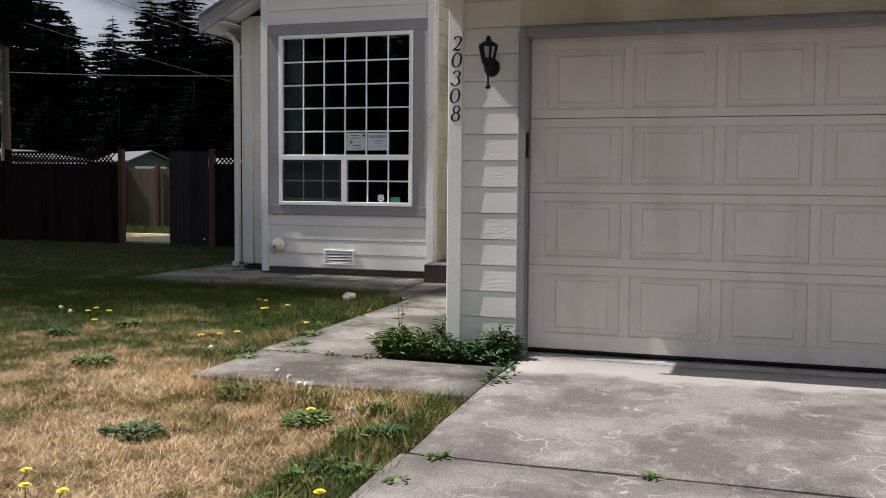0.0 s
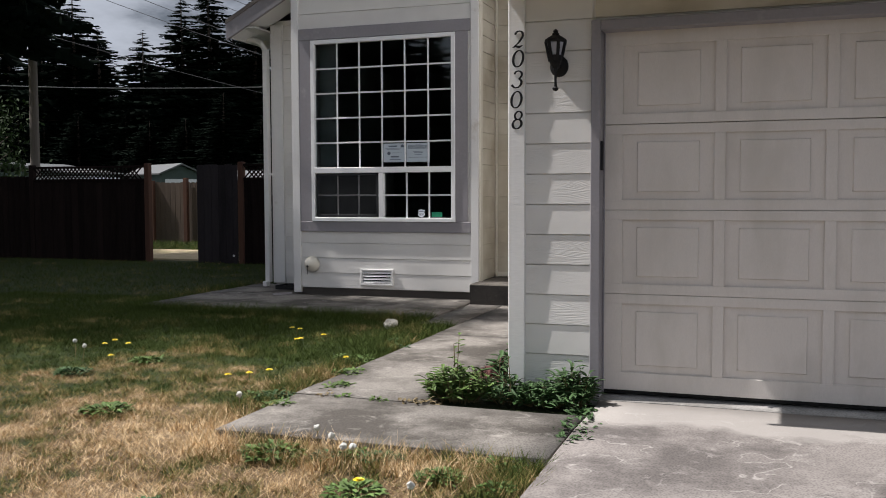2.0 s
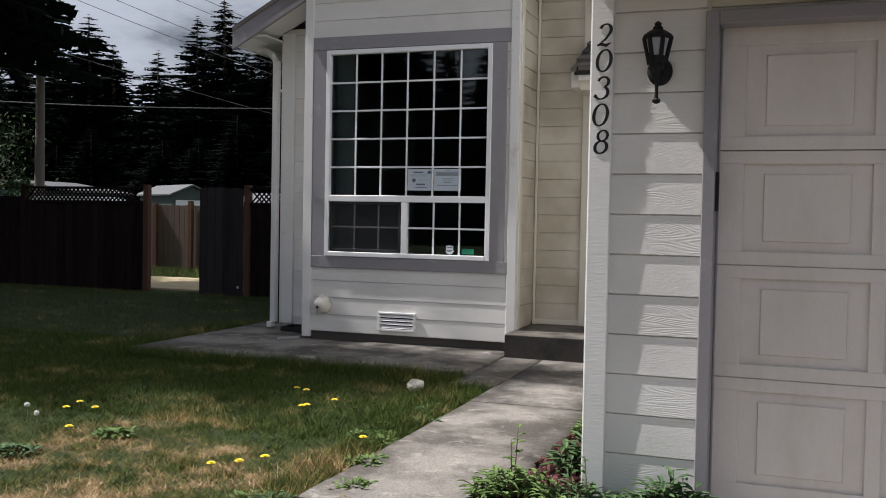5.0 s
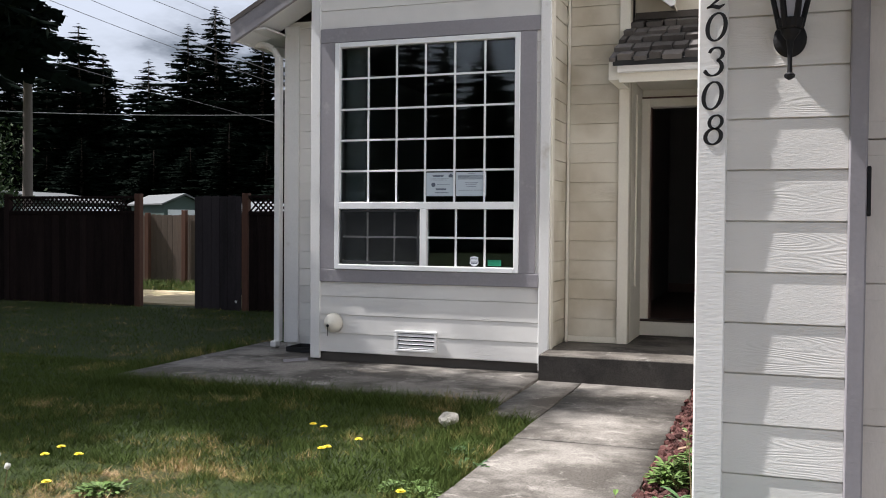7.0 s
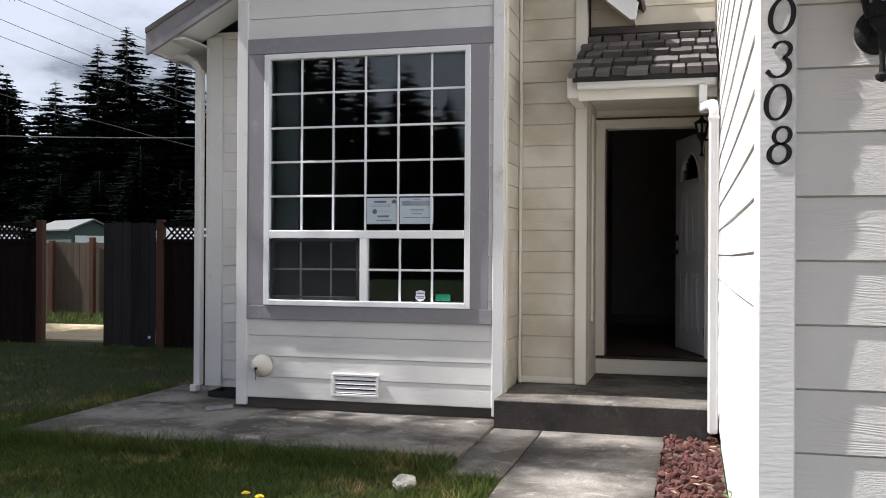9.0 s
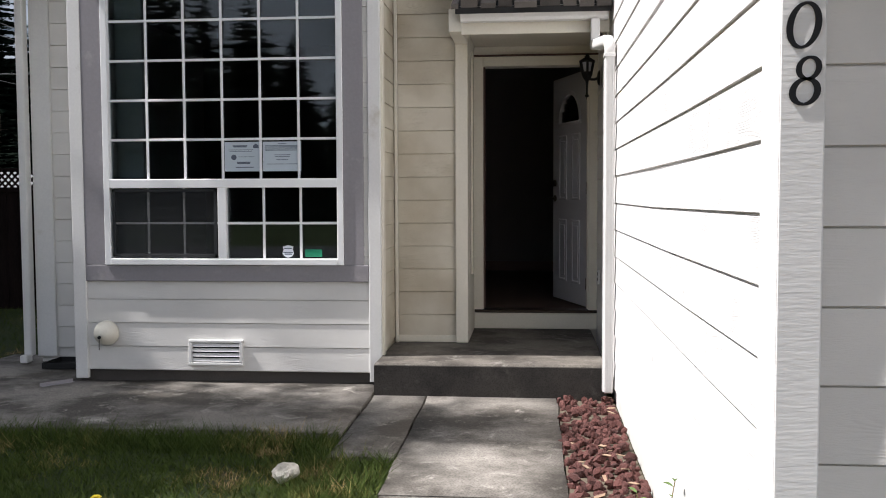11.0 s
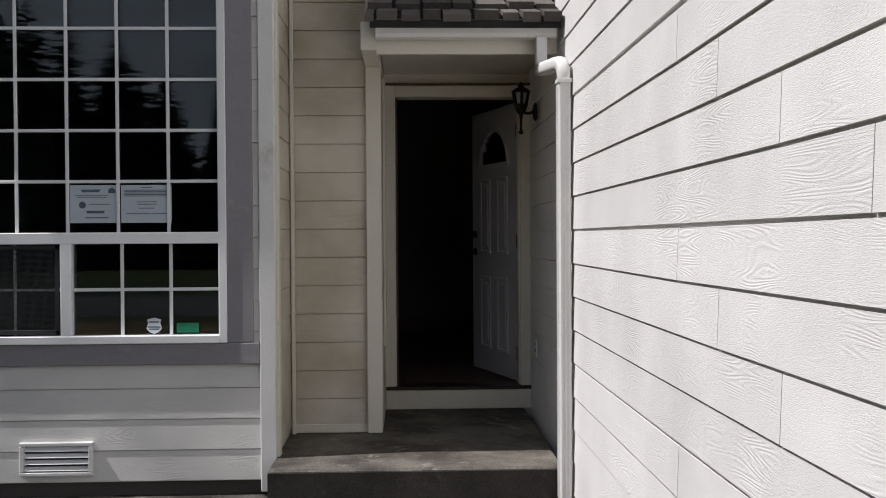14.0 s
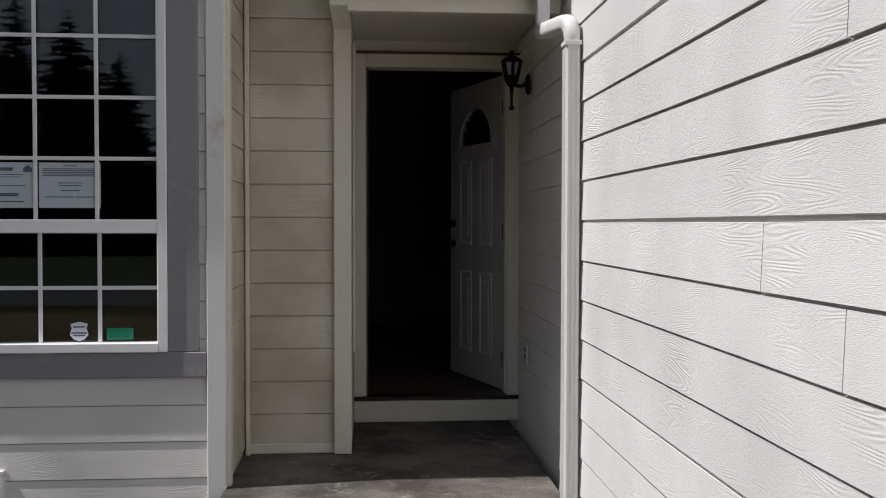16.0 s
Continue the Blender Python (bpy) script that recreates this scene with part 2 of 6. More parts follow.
def concrete_mat(name, color, dark, light, lines=0.0):
    m = mat(name, color, 0.85, 0, 0.16, 2.2, 120, 0.35, dark, spec=0.3, stainscale=1.6, stainpos=(0.41, 0.57))
    nt = m.node_tree
    bs = nt.nodes["Principled BSDF"]
    src = bs.inputs["Base Color"].links[0].from_socket
    co = nt.nodes.new("ShaderNodeTexCoord")
    n = nt.nodes.new("ShaderNodeTexNoise")
    n.inputs["Scale"].default_value = 5.5
    n.inputs["Detail"].default_value = 9
    n.inputs["Roughness"].default_value = 0.7
    n.inputs["Distortion"].default_value = 0.9
    nt.links.new(co.outputs["Object"], n.inputs["Vector"])
    r = nt.nodes.new("ShaderNodeValToRGB")
    r.color_ramp.elements[0].position = 0.56
    r.color_ramp.elements[1].position = 0.72
    nt.links.new(n.outputs["Fac"], r.inputs["Fac"])
    mx = nt.nodes.new("ShaderNodeMixRGB")
    mx.inputs["Color2"].default_value = (*light, 1)
    nt.links.new(r.outputs["Color"], mx.inputs["Fac"])
    nt.links.new(src, mx.inputs["Color1"])
    # pale scratched lines wandering over the slab
    ln = nt.nodes.new("ShaderNodeTexNoise")
    ln.inputs["Scale"].default_value = 1.6
    ln.inputs["Detail"].default_value = 3.4
    ln.inputs["Roughness"].default_value = 0.6
    nt.links.new(co.outputs["Object"], ln.inputs["Vector"])
    dist = nt.nodes.new("ShaderNodeMath")
    dist.operation = "SUBTRACT"
    dist.inputs[1].default_value = 0.475
    nt.links.new(ln.outputs["Fac"], dist.inputs[0])
    ab = nt.nodes.new("ShaderNodeMath")
    ab.operation = "ABSOLUTE"
    nt.links.new(dist.outputs[0], ab.inputs[0])
    lr = nt.nodes.new("ShaderNodeMapRange")
    lr.inputs["From Min"].default_value = 0.0062
    lr.inputs["From Max"].default_value = 0.001
    nt.links.new(ab.outputs[0], lr.inputs["Value"])
    brk = nt.nodes.new("ShaderNodeTexNoise")
    brk.inputs["Scale"].default_value = 2.6
    nt.links.new(co.outputs["Object"], brk.inputs["Vector"])
    bm_ = nt.nodes.new("ShaderNodeMapRange")
    bm_.inputs["From Min"].default_value = 0.46
    bm_.inputs["From Max"].default_value = 0.56
    nt.links.new(brk.outputs["Fac"], bm_.inputs["Value"])
    lm = nt.nodes.new("ShaderNodeMath")
    lm.operation = "MULTIPLY"
    nt.links.new(lr.outputs["Result"], lm.inputs[0])
    nt.links.new(bm_.outputs["Result"], lm.inputs[1])
    mx2 = nt.nodes.new("ShaderNodeMixRGB")
    mx2.inputs["Color2"].default_value = (*[min(1, lines * a) for a in light], 1)
    if lines:
        nt.links.new(lm.outputs[0], mx2.inputs["Fac"])
    else:
        mx2.inputs["Fac"].default_value = 0.0
    nt.links.new(mx.outputs["Color"], mx2.inputs["Color1"])
    mx = mx2
    # grit
    g = nt.nodes.new("ShaderNodeTexVoronoi")
    g.inputs["Scale"].default_value = 85
    nt.links.new(co.outputs["Object"], g.inputs["Vector"])
    gr = nt.nodes.new("ShaderNodeMapRange")
    gr.inputs["From Max"].default_value = 0.6
    gr.inputs["To Min"].default_value = 0.60
    gr.inputs["To Max"].default_value = 1.12
    nt.links.new(g.outputs["Distance"], gr.inputs["Value"])
    mul = nt.nodes.new("ShaderNodeMixRGB")
    mul.blend_type = "MULTIPLY"
    mul.inputs["Fac"].default_value = 1.0
    nt.links.new(mx.outputs["Color"], mul.inputs["Color1"])
    nt.links.new(gr.outputs["Result"], mul.inputs["Color2"])
    nt.links.new(mul.outputs["Color"], bs.inputs["Base Color"])
    return m


def glass_mat(name, tint=(0.80, 0.83, 0.83), alpha=0.9, rough=0.0):
    """Window glass: clear sheet with a real reflection on top."""
    m = bpy.data.materials.new(name)
    m.use_nodes = True
    nt = m.node_tree
    for n in list(nt.nodes):
        nt.nodes.remove(n)
    out = nt.nodes.new("ShaderNodeOutputMaterial")
    tr = nt.nodes.new("ShaderNodeBsdfTransparent")
    tr.inputs["Color"].default_value = (*tint, 1)
    gl = nt.nodes.new("ShaderNodeBsdfGlossy")
    gl.inputs["Roughness"].default_value = rough
    fr = nt.nodes.new("ShaderNodeFresnel")
    fr.inputs["IOR"].default_value = 1.5
    mx = nt.nodes.new("ShaderNodeMixShader")
    nt.links.new(fr.outputs[0], mx.inputs[0])
    nt.links.new(tr.outputs[0], mx.inputs[1])
    nt.links.new(gl.outputs[0], mx.inputs[2])
    nt.links.new(mx.outputs[0], out.inputs["Surface"])
    return m


def washed_band(m):
    """Paler strip of concrete kept clean by the drip line along the garage door."""
    nt = m.node_tree
    bs = nt.nodes["Principled BSDF"]
    src = bs.inputs["Base Color"].links[0].from_socket
    co = nt.nodes.new("ShaderNodeTexCoord")
    sep = nt.nodes.new("ShaderNodeSeparateXYZ")
    nt.links.new(co.outputs["Object"], sep.inputs[0])
    n = nt.nodes.new("ShaderNodeTexNoise")
    n.inputs["Scale"].default_value = 2.4
    n.inputs["Detail"].default_value = 6
    nt.links.new(co.outputs["Object"], n.inputs["Vector"])
    ma = nt.nodes.new("ShaderNodeMath")
    ma.operation = "MULTIPLY_ADD"
    ma.inputs[1].default_value = 0.7
    nt.links.new(n.outputs["Fac"], ma.inputs[0])
    nt.links.new(sep.outputs["Y"], ma.inputs[2])
    mr = nt.nodes.new("ShaderNodeMapRange")
    mr.inputs["From Min"].default_value = 5.98
    mr.inputs["From Max"].default_value = 6.12
    mr.inputs["To Max"].default_value = 0.75
    nt.links.new(ma.outputs[0], mr.inputs["Value"])
    mx = nt.nodes.new("ShaderNodeMixRGB")
    mx.inputs["Color2"].default_value = (0.40, 0.375, 0.345, 1)
    nt.links.new(mr.outputs["Result"], mx.inputs["Fac"])
    nt.links.new(src, mx.inputs["Color1"])
    nt.links.new(mx.outputs["Color"], bs.inputs["Base Color"])


# One house paint: M_SIDEW lightened for the sunlit side, M_NOOK darkened for shade.
M_SIDE = siding_mat("cream_siding", (0.74, 0.725, 0.69), 0.21)
M_SIDEW = siding_mat("sunlit_cream_pressed_siding", (0.80, 0.785, 0.77), 0.26)
M_NOOK = siding_mat("shaded_warm_cream_siding", (0.63, 0.587, 0.488), 0.35, (0.60, 0.555, 0.47))
M_TRIM = mat("white_trim_paint", (0.72, 0.715, 0.695), 0.5, 0, 0.07, 3, 60, 0.14, (0.52, 0.49, 0.43), stainscale=4.5, stainpos=(0.62, 0.8))
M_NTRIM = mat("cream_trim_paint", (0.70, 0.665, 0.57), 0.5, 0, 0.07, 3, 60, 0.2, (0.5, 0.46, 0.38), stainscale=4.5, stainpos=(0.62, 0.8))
M_SAWN = mat("rough_sawn_white_trim", (0.74, 0.735, 0.715), 0.6, 0, 0.08, 3, 120, 0.2, (0.50, 0.47, 0.42), stainscale=4.5, stainpos=(0.64, 0.76), stretch=(0.18, 0.18, 1.0), distance=0.004)
M_GREY = mat("grey_trim_paint", (0.26, 0.247, 0.262), 0.55, 0, 0.10, 3, 50, 0.25, (0.38, 0.36, 0.36), stainscale=5, stainpos=(0.58, 0.78))
M_GDOOR = mat("garage_door_paint", (0.68, 0.63, 0.58), 0.5, 0, 0.07, 2.2, 170, 0.35, (0.61, 0.565, 0.51), stainscale=3.5, stretch=(1, 1, 0.35), distance=0.003)
M_VINYL = mat("white_vinyl", (0.82, 0.83, 0.83), 0.35, 0, 0.03, 4, 90, 0.03)
M_CONC = concrete_mat("weathered_concrete", (0.235, 0.213, 0.197), (0.125, 0.112, 0.104), (0.325, 0.302, 0.280), 1.05)
M_DRIVE = concrete_mat("driveway_concrete", (0.235, 0.213, 0.197), (0.125, 0.112, 0.104), (0.325, 0.302, 0.280), 1.05)
M_WALK = concrete_mat("walk_concrete", (0.222, 0.204, 0.180), (0.083, 0.074, 0.063), (0.35, 0.326, 0.29))
M_APRON = concrete_mat("garage_floor_concrete", (0.36, 0.345, 0.32), (0.25, 0.24, 0.22), (0.42, 0.4, 0.38))
washed_band(M_DRIVE)
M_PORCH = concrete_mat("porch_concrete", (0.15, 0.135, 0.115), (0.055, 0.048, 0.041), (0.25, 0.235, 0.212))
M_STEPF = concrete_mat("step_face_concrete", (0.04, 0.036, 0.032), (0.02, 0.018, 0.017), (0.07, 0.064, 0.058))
M_BASE = mat("foundation", (0.07, 0.062, 0.055), 0.9, 0, 0.2, 5, 80, 0.4)
M_SHINGLE = mat("asphalt_shingle", (0.085, 0.076, 0.070), 0.95, 0, 0.45, 9, 260, 0.7, objvar=1.0, distance=0.003)
M_IRON = mat("black_painted_metal", (0.009, 0.009, 0.010), 0.6, 0.0, 0.2, 8, 120, 0.1, spec=0.25)
M_LGLASS = mat("frosted_lamp_glass", (0.40, 0.41, 0.46), 0.25, 0, 0.08, 9, 60, 0.05)
M_GLASS = glass_mat("window_glass")
M_SCREEN = mat("insect_screen", (0.022, 0.024, 0.026), 0.8, 0, 0.1, 3, 300, 0.2)
# Near fence and gate have tree shade in their colour; M_FFAR is sunlit cedar.
M_FENCE = mat("shaded_cedar_fence", (0.016, 0.0105, 0.0095), 0.95, 0, 0.55, 2.0, 26, 0.5, spec=0.08, objvar=0.6, stretch=(6, 6, 0.7), distance=0.006)
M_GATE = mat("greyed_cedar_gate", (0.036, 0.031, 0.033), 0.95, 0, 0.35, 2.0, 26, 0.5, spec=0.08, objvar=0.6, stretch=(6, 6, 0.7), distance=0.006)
M_FPOST = mat("red_cedar_post", (0.090, 0.038, 0.022), 0.85, 0, 0.3, 3, 26, 0.4, objvar=0.4, stretch=(6, 6, 0.7))
M_DIRT = mat("dry_trodden_ground", (0.50, 0.40, 0.25), 0.95, 0, 0.25, 1.5, 60, 0.6, (0.30, 0.27, 0.12), distance=0.01)
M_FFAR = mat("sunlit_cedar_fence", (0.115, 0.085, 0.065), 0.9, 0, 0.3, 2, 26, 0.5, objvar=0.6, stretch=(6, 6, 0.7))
M_DOOR = mat("white_door_paint", (0.54, 0.54, 0.56), 0.4, 0, 0.05, 3, 60, 0.08)
M_BRASS = mat("dark_bronze", (0.06, 0.045, 0.035), 0.35, 0.8, 0.2, 10, 90, 0.05)
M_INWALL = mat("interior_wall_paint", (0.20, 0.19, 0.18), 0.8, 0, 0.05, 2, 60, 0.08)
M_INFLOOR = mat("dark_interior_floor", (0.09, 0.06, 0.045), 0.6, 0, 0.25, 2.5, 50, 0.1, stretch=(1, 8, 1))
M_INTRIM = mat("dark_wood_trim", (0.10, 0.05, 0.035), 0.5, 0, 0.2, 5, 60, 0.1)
M_PAPER = mat("white_notice_paper", (0.50, 0.57, 0.62), 0.7, 0, 0.03, 4, 50, 0.02)
M_INK = mat("printed_ink", (0.10, 0.12, 0.16), 0.7, 0, 0.1, 6, 60, 0.0)
M_GREEN = mat("green_sticker", (0.015, 0.23, 0.125), 0.4, 0, 0.08, 6, 60, 0.0)
M_GREEND = mat("dark_green_print", (0.01, 0.17, 0.09), 0.4, 0, 0.08, 6, 60, 0.0)
M_BADGE = mat("silver_sticker", (0.68, 0.71, 0.76), 0.4, 0, 0.05, 6, 60, 0.0)
M_SOIL = lawn_mat("lawn_turf", False)
M_BLADE = lawn_mat("grass_blades", True)
M_LEAF = mat("weed_leaves", (0.090, 0.155, 0.030), 0.75, 0, 0.35, 9, 60, 0.1, island=0.8)
M_LEAFD = mat("dark_weed_leaves", (0.045, 0.10, 0.026), 0.75, 0, 0.35, 9, 60, 0.1, island=0.8)
M_STEM = mat("weed_stem", (0.20, 0.15, 0.07), 0.7, 0, 0.3, 9, 60, 0.1)
M_YELLOW = mat("dandelion_yellow", (0.85, 0.68, 0.03), 0.6, 0, 0.12, 30, 200, 0.1)
M_PUFF = mat("dandelion_seed_head", (0.55, 0.55, 0.51), 0.9, 0, 0.1, 40, 300, 0.5)
M_LAVA = mat("red_lava_rock", (0.0992, 0.0384, 0.0322), 0.95, 0, 0.5, 12, 160, 0.8, objvar=0.9, island=0.9, distance=0.006)
M_BARKC = mat("dry_wood_chip", (0.27, 0.18, 0.12), 0.9, 0, 0.25, 12, 90, 0.3, objvar=0.6)
M_ROCK = mat("pale_rock", (0.46, 0.43, 0.37), 0.85, 0, 0.2, 14, 120, 0.5)
M_BARK = mat("conifer_bark", (0.10, 0.075, 0.06), 0.95, 0, 0.3, 5, 40, 0.7, stretch=(3, 3, 0.6), distance=0.03)
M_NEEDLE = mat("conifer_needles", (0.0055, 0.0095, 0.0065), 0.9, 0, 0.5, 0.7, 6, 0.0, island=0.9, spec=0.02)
M_BROAD = mat("broadleaf_foliage", (0.028, 0.05, 0.016), 0.8, 0, 0.4, 0.8, 6, 0.0, island=0.9, spec=0.2)
M_POLE = mat("utility_pole_wood", (0.17, 0.14, 0.12), 0.9, 0, 0.2, 2, 30, 0.4, stretch=(5, 5, 0.5))
M_WIRE = mat("overhead_wire", (0.07, 0.07, 0.075), 0.6, 0.3, 0.1, 2, 20, 0.0)
M_SHEDROOF = mat("pale_metal_roof", (0.13, 0.135, 0.135), 0.5, 0.2, 0.08, 2, 40, 0.1, stretch=(8, 1, 1))
M_SHED = mat("green_shed_wall", (0.05, 0.075, 0.065), 0.7, 0, 0.12, 3, 50, 0.2)
M_WHITE = mat("white_painted_board", (0.75, 0.76, 0.76), 0.6, 0, 0.05, 3, 50, 0.1)
M_ASPHALT = mat("road_asphalt", (0.055, 0.055, 0.058), 0.9, 0, 0.2, 3, 120, 0.5)
M_MUDDY = mat("earth", (0.10, 0.08, 0.055), 0.95, 0, 0.3, 8, 90, 0.6)
M_RUBBER = mat("black_rubber_seal", (0.012, 0.012, 0.012), 0.8, 0, 0.2, 6, 60, 0.2)


# ---- builders ----
ORG = {}


def thing(name, label, category, at=(0, 0, 0), group="", kind=""):
    ob = new(name)
    ob.location = at
    ORG[ob] = Vector(at)
    tagged(ob, label, category, group, kind)
    return ob


def part(name, bm, material, parent=None, label=""):
    """Link a bmesh, given in world metres, as one mesh object under a thing or part."""
    org = ORG.get(parent, Vector((0, 0, 0)))
    me = bpy.data.meshes.new(name)
    bmesh.ops.recalc_face_normals(bm, faces=bm.faces)
    if org.length:
        bmesh.ops.translate(bm, verts=bm.verts, vec=-org)
    bm.to_mesh(me)
    bm.free()
    me.materials.append(material)
    ob = new(name, me)
    ORG[ob] = org
    if parent:
        ob.parent = parent
    if label:
        ob["label"] = label
    return ob


def structure(name, bm, material, label, category):
    ob = part(name, bm, material)
    return tagged(ob, label, category, kind="structure")


def add_box(bm, x0, x1, y0, y1, z0, z1, bevel=0.0):
    vs = [bm.verts.new((x, y, z)) for x in (x0, x1) for y in (y0, y1) for z in (z0, z1)]
    fs = [bm.faces.new([vs[i] for i in q]) for q in ((0, 1, 3, 2), (4, 6, 7, 5), (0, 4, 5, 1), (2, 3, 7, 6), (0, 2, 6, 4), (1, 5, 7, 3))]
    if bevel:
        bmesh.ops.recalc_face_normals(bm, faces=fs)
        es = list({e for f in fs for e in f.edges})
        bmesh.ops.bevel(bm, geom=es, offset=bevel, segments=1, affect="EDGES", profile=0.5)
    return vs


def box_bm(*c, bevel=0.0):
    bm = bmesh.new()
    add_box(bm, *c, bevel=bevel)
    return bm


def boxp(name, c, material, parent=None, label="", bevel=0.004):
    return part(name, box_bm(*c, bevel=bevel), material, parent, label)


def prism(bm, pts, axis, a, b):
    """Extrude the polygon pts, in the two other axes, from a to b along the axis."""
    def put(p, v):
        q = list(p)
        q.insert(axis, v)
        return bm.verts.new(q)
    lo, hi = [put(p, a) for p in pts], [put(p, b) for p in pts]
    n = len(pts)
    bm.faces.new(lo)
    bm.faces.new(hi[::-1])
    for i in range(n):
        bm.faces.new((lo[i], hi[i], hi[(i + 1) % n], lo[(i + 1) % n]))


def cyl(bm, p, q, r0, r1=None, n=10, caps=True):
    p, q = Vector(p), Vector(q)
    r1 = r0 if r1 is None else r1
    d = (q - p).normalized()
    u = d.orthogonal().normalized()
    w = d.cross(u)
    rings = []
    for c, r in ((p, r0), (q, r1)):
        rings.append([bm.verts.new(c + r * (math.cos(a) * u + math.sin(a) * w)) for a in (2 * math.pi * i / n for i in range(n))])
    for i in range(n):
        bm.faces.new((rings[0][i], rings[0][(i + 1) % n], rings[1][(i + 1) % n], rings[1][i]))
    if caps:
        bm.faces.new(rings[0][::-1])
        bm.faces.new(rings[1])


def lathe(bm, centre, profile, n=14, axis=2):
    """Rings of (radius, height) round an upright or sideways axis."""
    c = Vector(centre)
    rings = []
    for r, h in profile:
        ring = []
        for i in range(n):
            a = 2 * math.pi * i / n
            o = [r * math.cos(a), r * math.sin(a)]
            o.insert(axis, h)
            ring.append(bm.verts.new(c + Vector(o)))
        rings.append(ring)
    for a, b in zip(rings, rings[1:]):
        for i in range(n):
            bm.faces.new((a[i], a[(i + 1) % n], b[(i + 1) % n], b[i]))
    bm.faces.new(rings[0][::-1])
    bm.faces.new(rings[-1])


def raw_mesh(name, verts, faces, material, parent=None, smooth=False):
    me = bpy.data.meshes.new(name)
    org = ORG.get(parent, Vector((0, 0, 0)))
    verts = np.asarray(verts, dtype=float).reshape(-1, 3) - np.array(org)
    me.from_pydata(verts.tolist(), [], faces)
    me.materials.append(material)
    ob = new(name, me)
    ORG[ob] = org
    if parent:
        ob.parent = parent
    return ob


def ground_z(y):
    """Level by the house, falling towards the street."""
    return -0.012 if y > 5 else (-0.012 - 0.035 * (5 - y) if y > -6 else -0.40)


# ---- ground, slabs ----
def build_ground():
    bm = bmesh.new()
    xs = [-400, -120, -50, -30, -22] + [-16 + i for i in range(0, 24)] + [12, 30, 80, 400]
    ys = [-400, -120, -40, -14] + [-6 + i for i in range(0, 26)] + [26, 40, 80, 160, 400]
    grid = [[bm.verts.new((x, y, ground_z(y) - 0.022 + (0.018 * noise.noise((x * 0.5, y * 0.5, 0)) if abs(x) < 16 and 0 < y < 16 and x < -7.5 else 0))) for x in xs] for y in ys]
    for r, s in zip(grid, grid[1:]):
        for i in range(len(xs) - 1):
            f = bm.faces.new((r[i], r[i + 1], s[i + 1], s[i]))
            f.smooth = True
    structure("ground", bm, M_SOIL, "patchy dry brown and green front lawn", "lawn")


def slab(name, x0, x1, y0, y1, material, label, lift=0.0, category="concrete slab", rag=0.012):
    """A cast slab with slightly worn, uneven edges that follows the fall of the ground."""
    bm = bmesh.new()
    nx, ny = max(2, int((x1 - x0) / 0.22)), max(2, int((y1 - y0) / 0.22))
    top = []
    for j in range(ny + 1):
        row = []
        for i in range(nx + 1):
            x, y = x0 + (x1 - x0) * i / nx, y0 + (y1 - y0) * j / ny
            zz = ground_z(y) + 0.012 + lift + 0.004 * noise.noise((x * 1.3, y * 1.3, 2.0))
            dx = rag * noise.noise((y * 3.1, x0, 5.0)) if i in (0, nx) else 0
            dy = rag * noise.noise((x * 3.1, y0, 9.0)) if j in (0, ny) else 0
            if i in (0, nx) or j in (0, ny):
                zz -= 0.005
            row.append(bm.verts.new((x + dx, y + dy, zz)))
        top.append(row)
    for r, s in zip(top, top[1:]):
        for i in range(nx):
            bm.faces.new((r[i], r[i + 1], s[i + 1], s[i])).smooth = True
    rim = top[0] + [r[-1] for r in top[1:]] + top[-1][-2::-1] + [r[0] for r in top[-2:0:-1]]
    low = [bm.verts.new((v.co.x, v.co.y, v.co.z - 0.11)) for v in rim]
    for i in range(len(rim)):
        k = (i + 1) % len(rim)
        bm.faces.new((rim[i], low[i], low[k], rim[k]))
    return structure(name, bm, material, label, category)


build_ground()
slab("driveway_1", -1.5, 4.2, 3.935, 6.20, M_DRIVE, "weathered grey concrete driveway before the garage", 0.004, "driveway")
slab("driveway_2", -1.53, 4.2, -0.2, 3.915, M_CONC, "weathered grey concrete driveway with expansion joints", 0.004, "driveway")
slab("driveway_3", -1.5, 4.2, -5.9, -0.22, M_CONC, "weathered grey concrete driveway towards the street", 0.004, "driveway")
slab("garage_sill", -1.6, 3.6, 6.205, 6.75, M_APRON, "pale concrete strip under the garage door", 0.006, "concrete strip", 0.002)
slab("walk_1", -3.24, -1.515, 4.93, 5.80, M_WALK, "grey concrete walkway slab beside the driveway", 0.003, "walkway")
slab("walk_2", -3.27, -2.41, 5.83, 8.32, M_WALK, "grey concrete front walk leading to the porch", 0.0, "walkway")
slab("walk_3", -3.28, -2.41, 8.335, 10.45, M_WALK, "grey concrete front walk before the porch step", 0.0, "walkway")
slab("walk_4", -3.645, -3.292, 8.95, 10.45, M_WALK, "narrow concrete strip between walk and patio", 0.0, "walkway")
slab("patio_1", -7.0, -3.662, 9.38, 10.80, M_WALK, "stained concrete patio under the bay window", 0.012, "patio")
slab("patio_2", -7.05, -5.75, 10.815, 11.9, M_WALK, "stained concrete patio beside the bay", -0.002, "patio")
b = box_bm(-17.0, -8.0, 15.6, 18.1, -0.12, -0.006, bevel=0.004)
structure("back_yard_path", b, M_DIRT, "sunlit strip of dry straw-coloured bare ground behind the gate", "path")
b = bmesh.new()
add_box(b, -400, 400, -14, -6.2, -0.6, -0.405)
structure("road", b, M_ASPHALT, "grey asphalt street in front of the lot", "road")


# ---- siding ----
PITCH = 0.1755


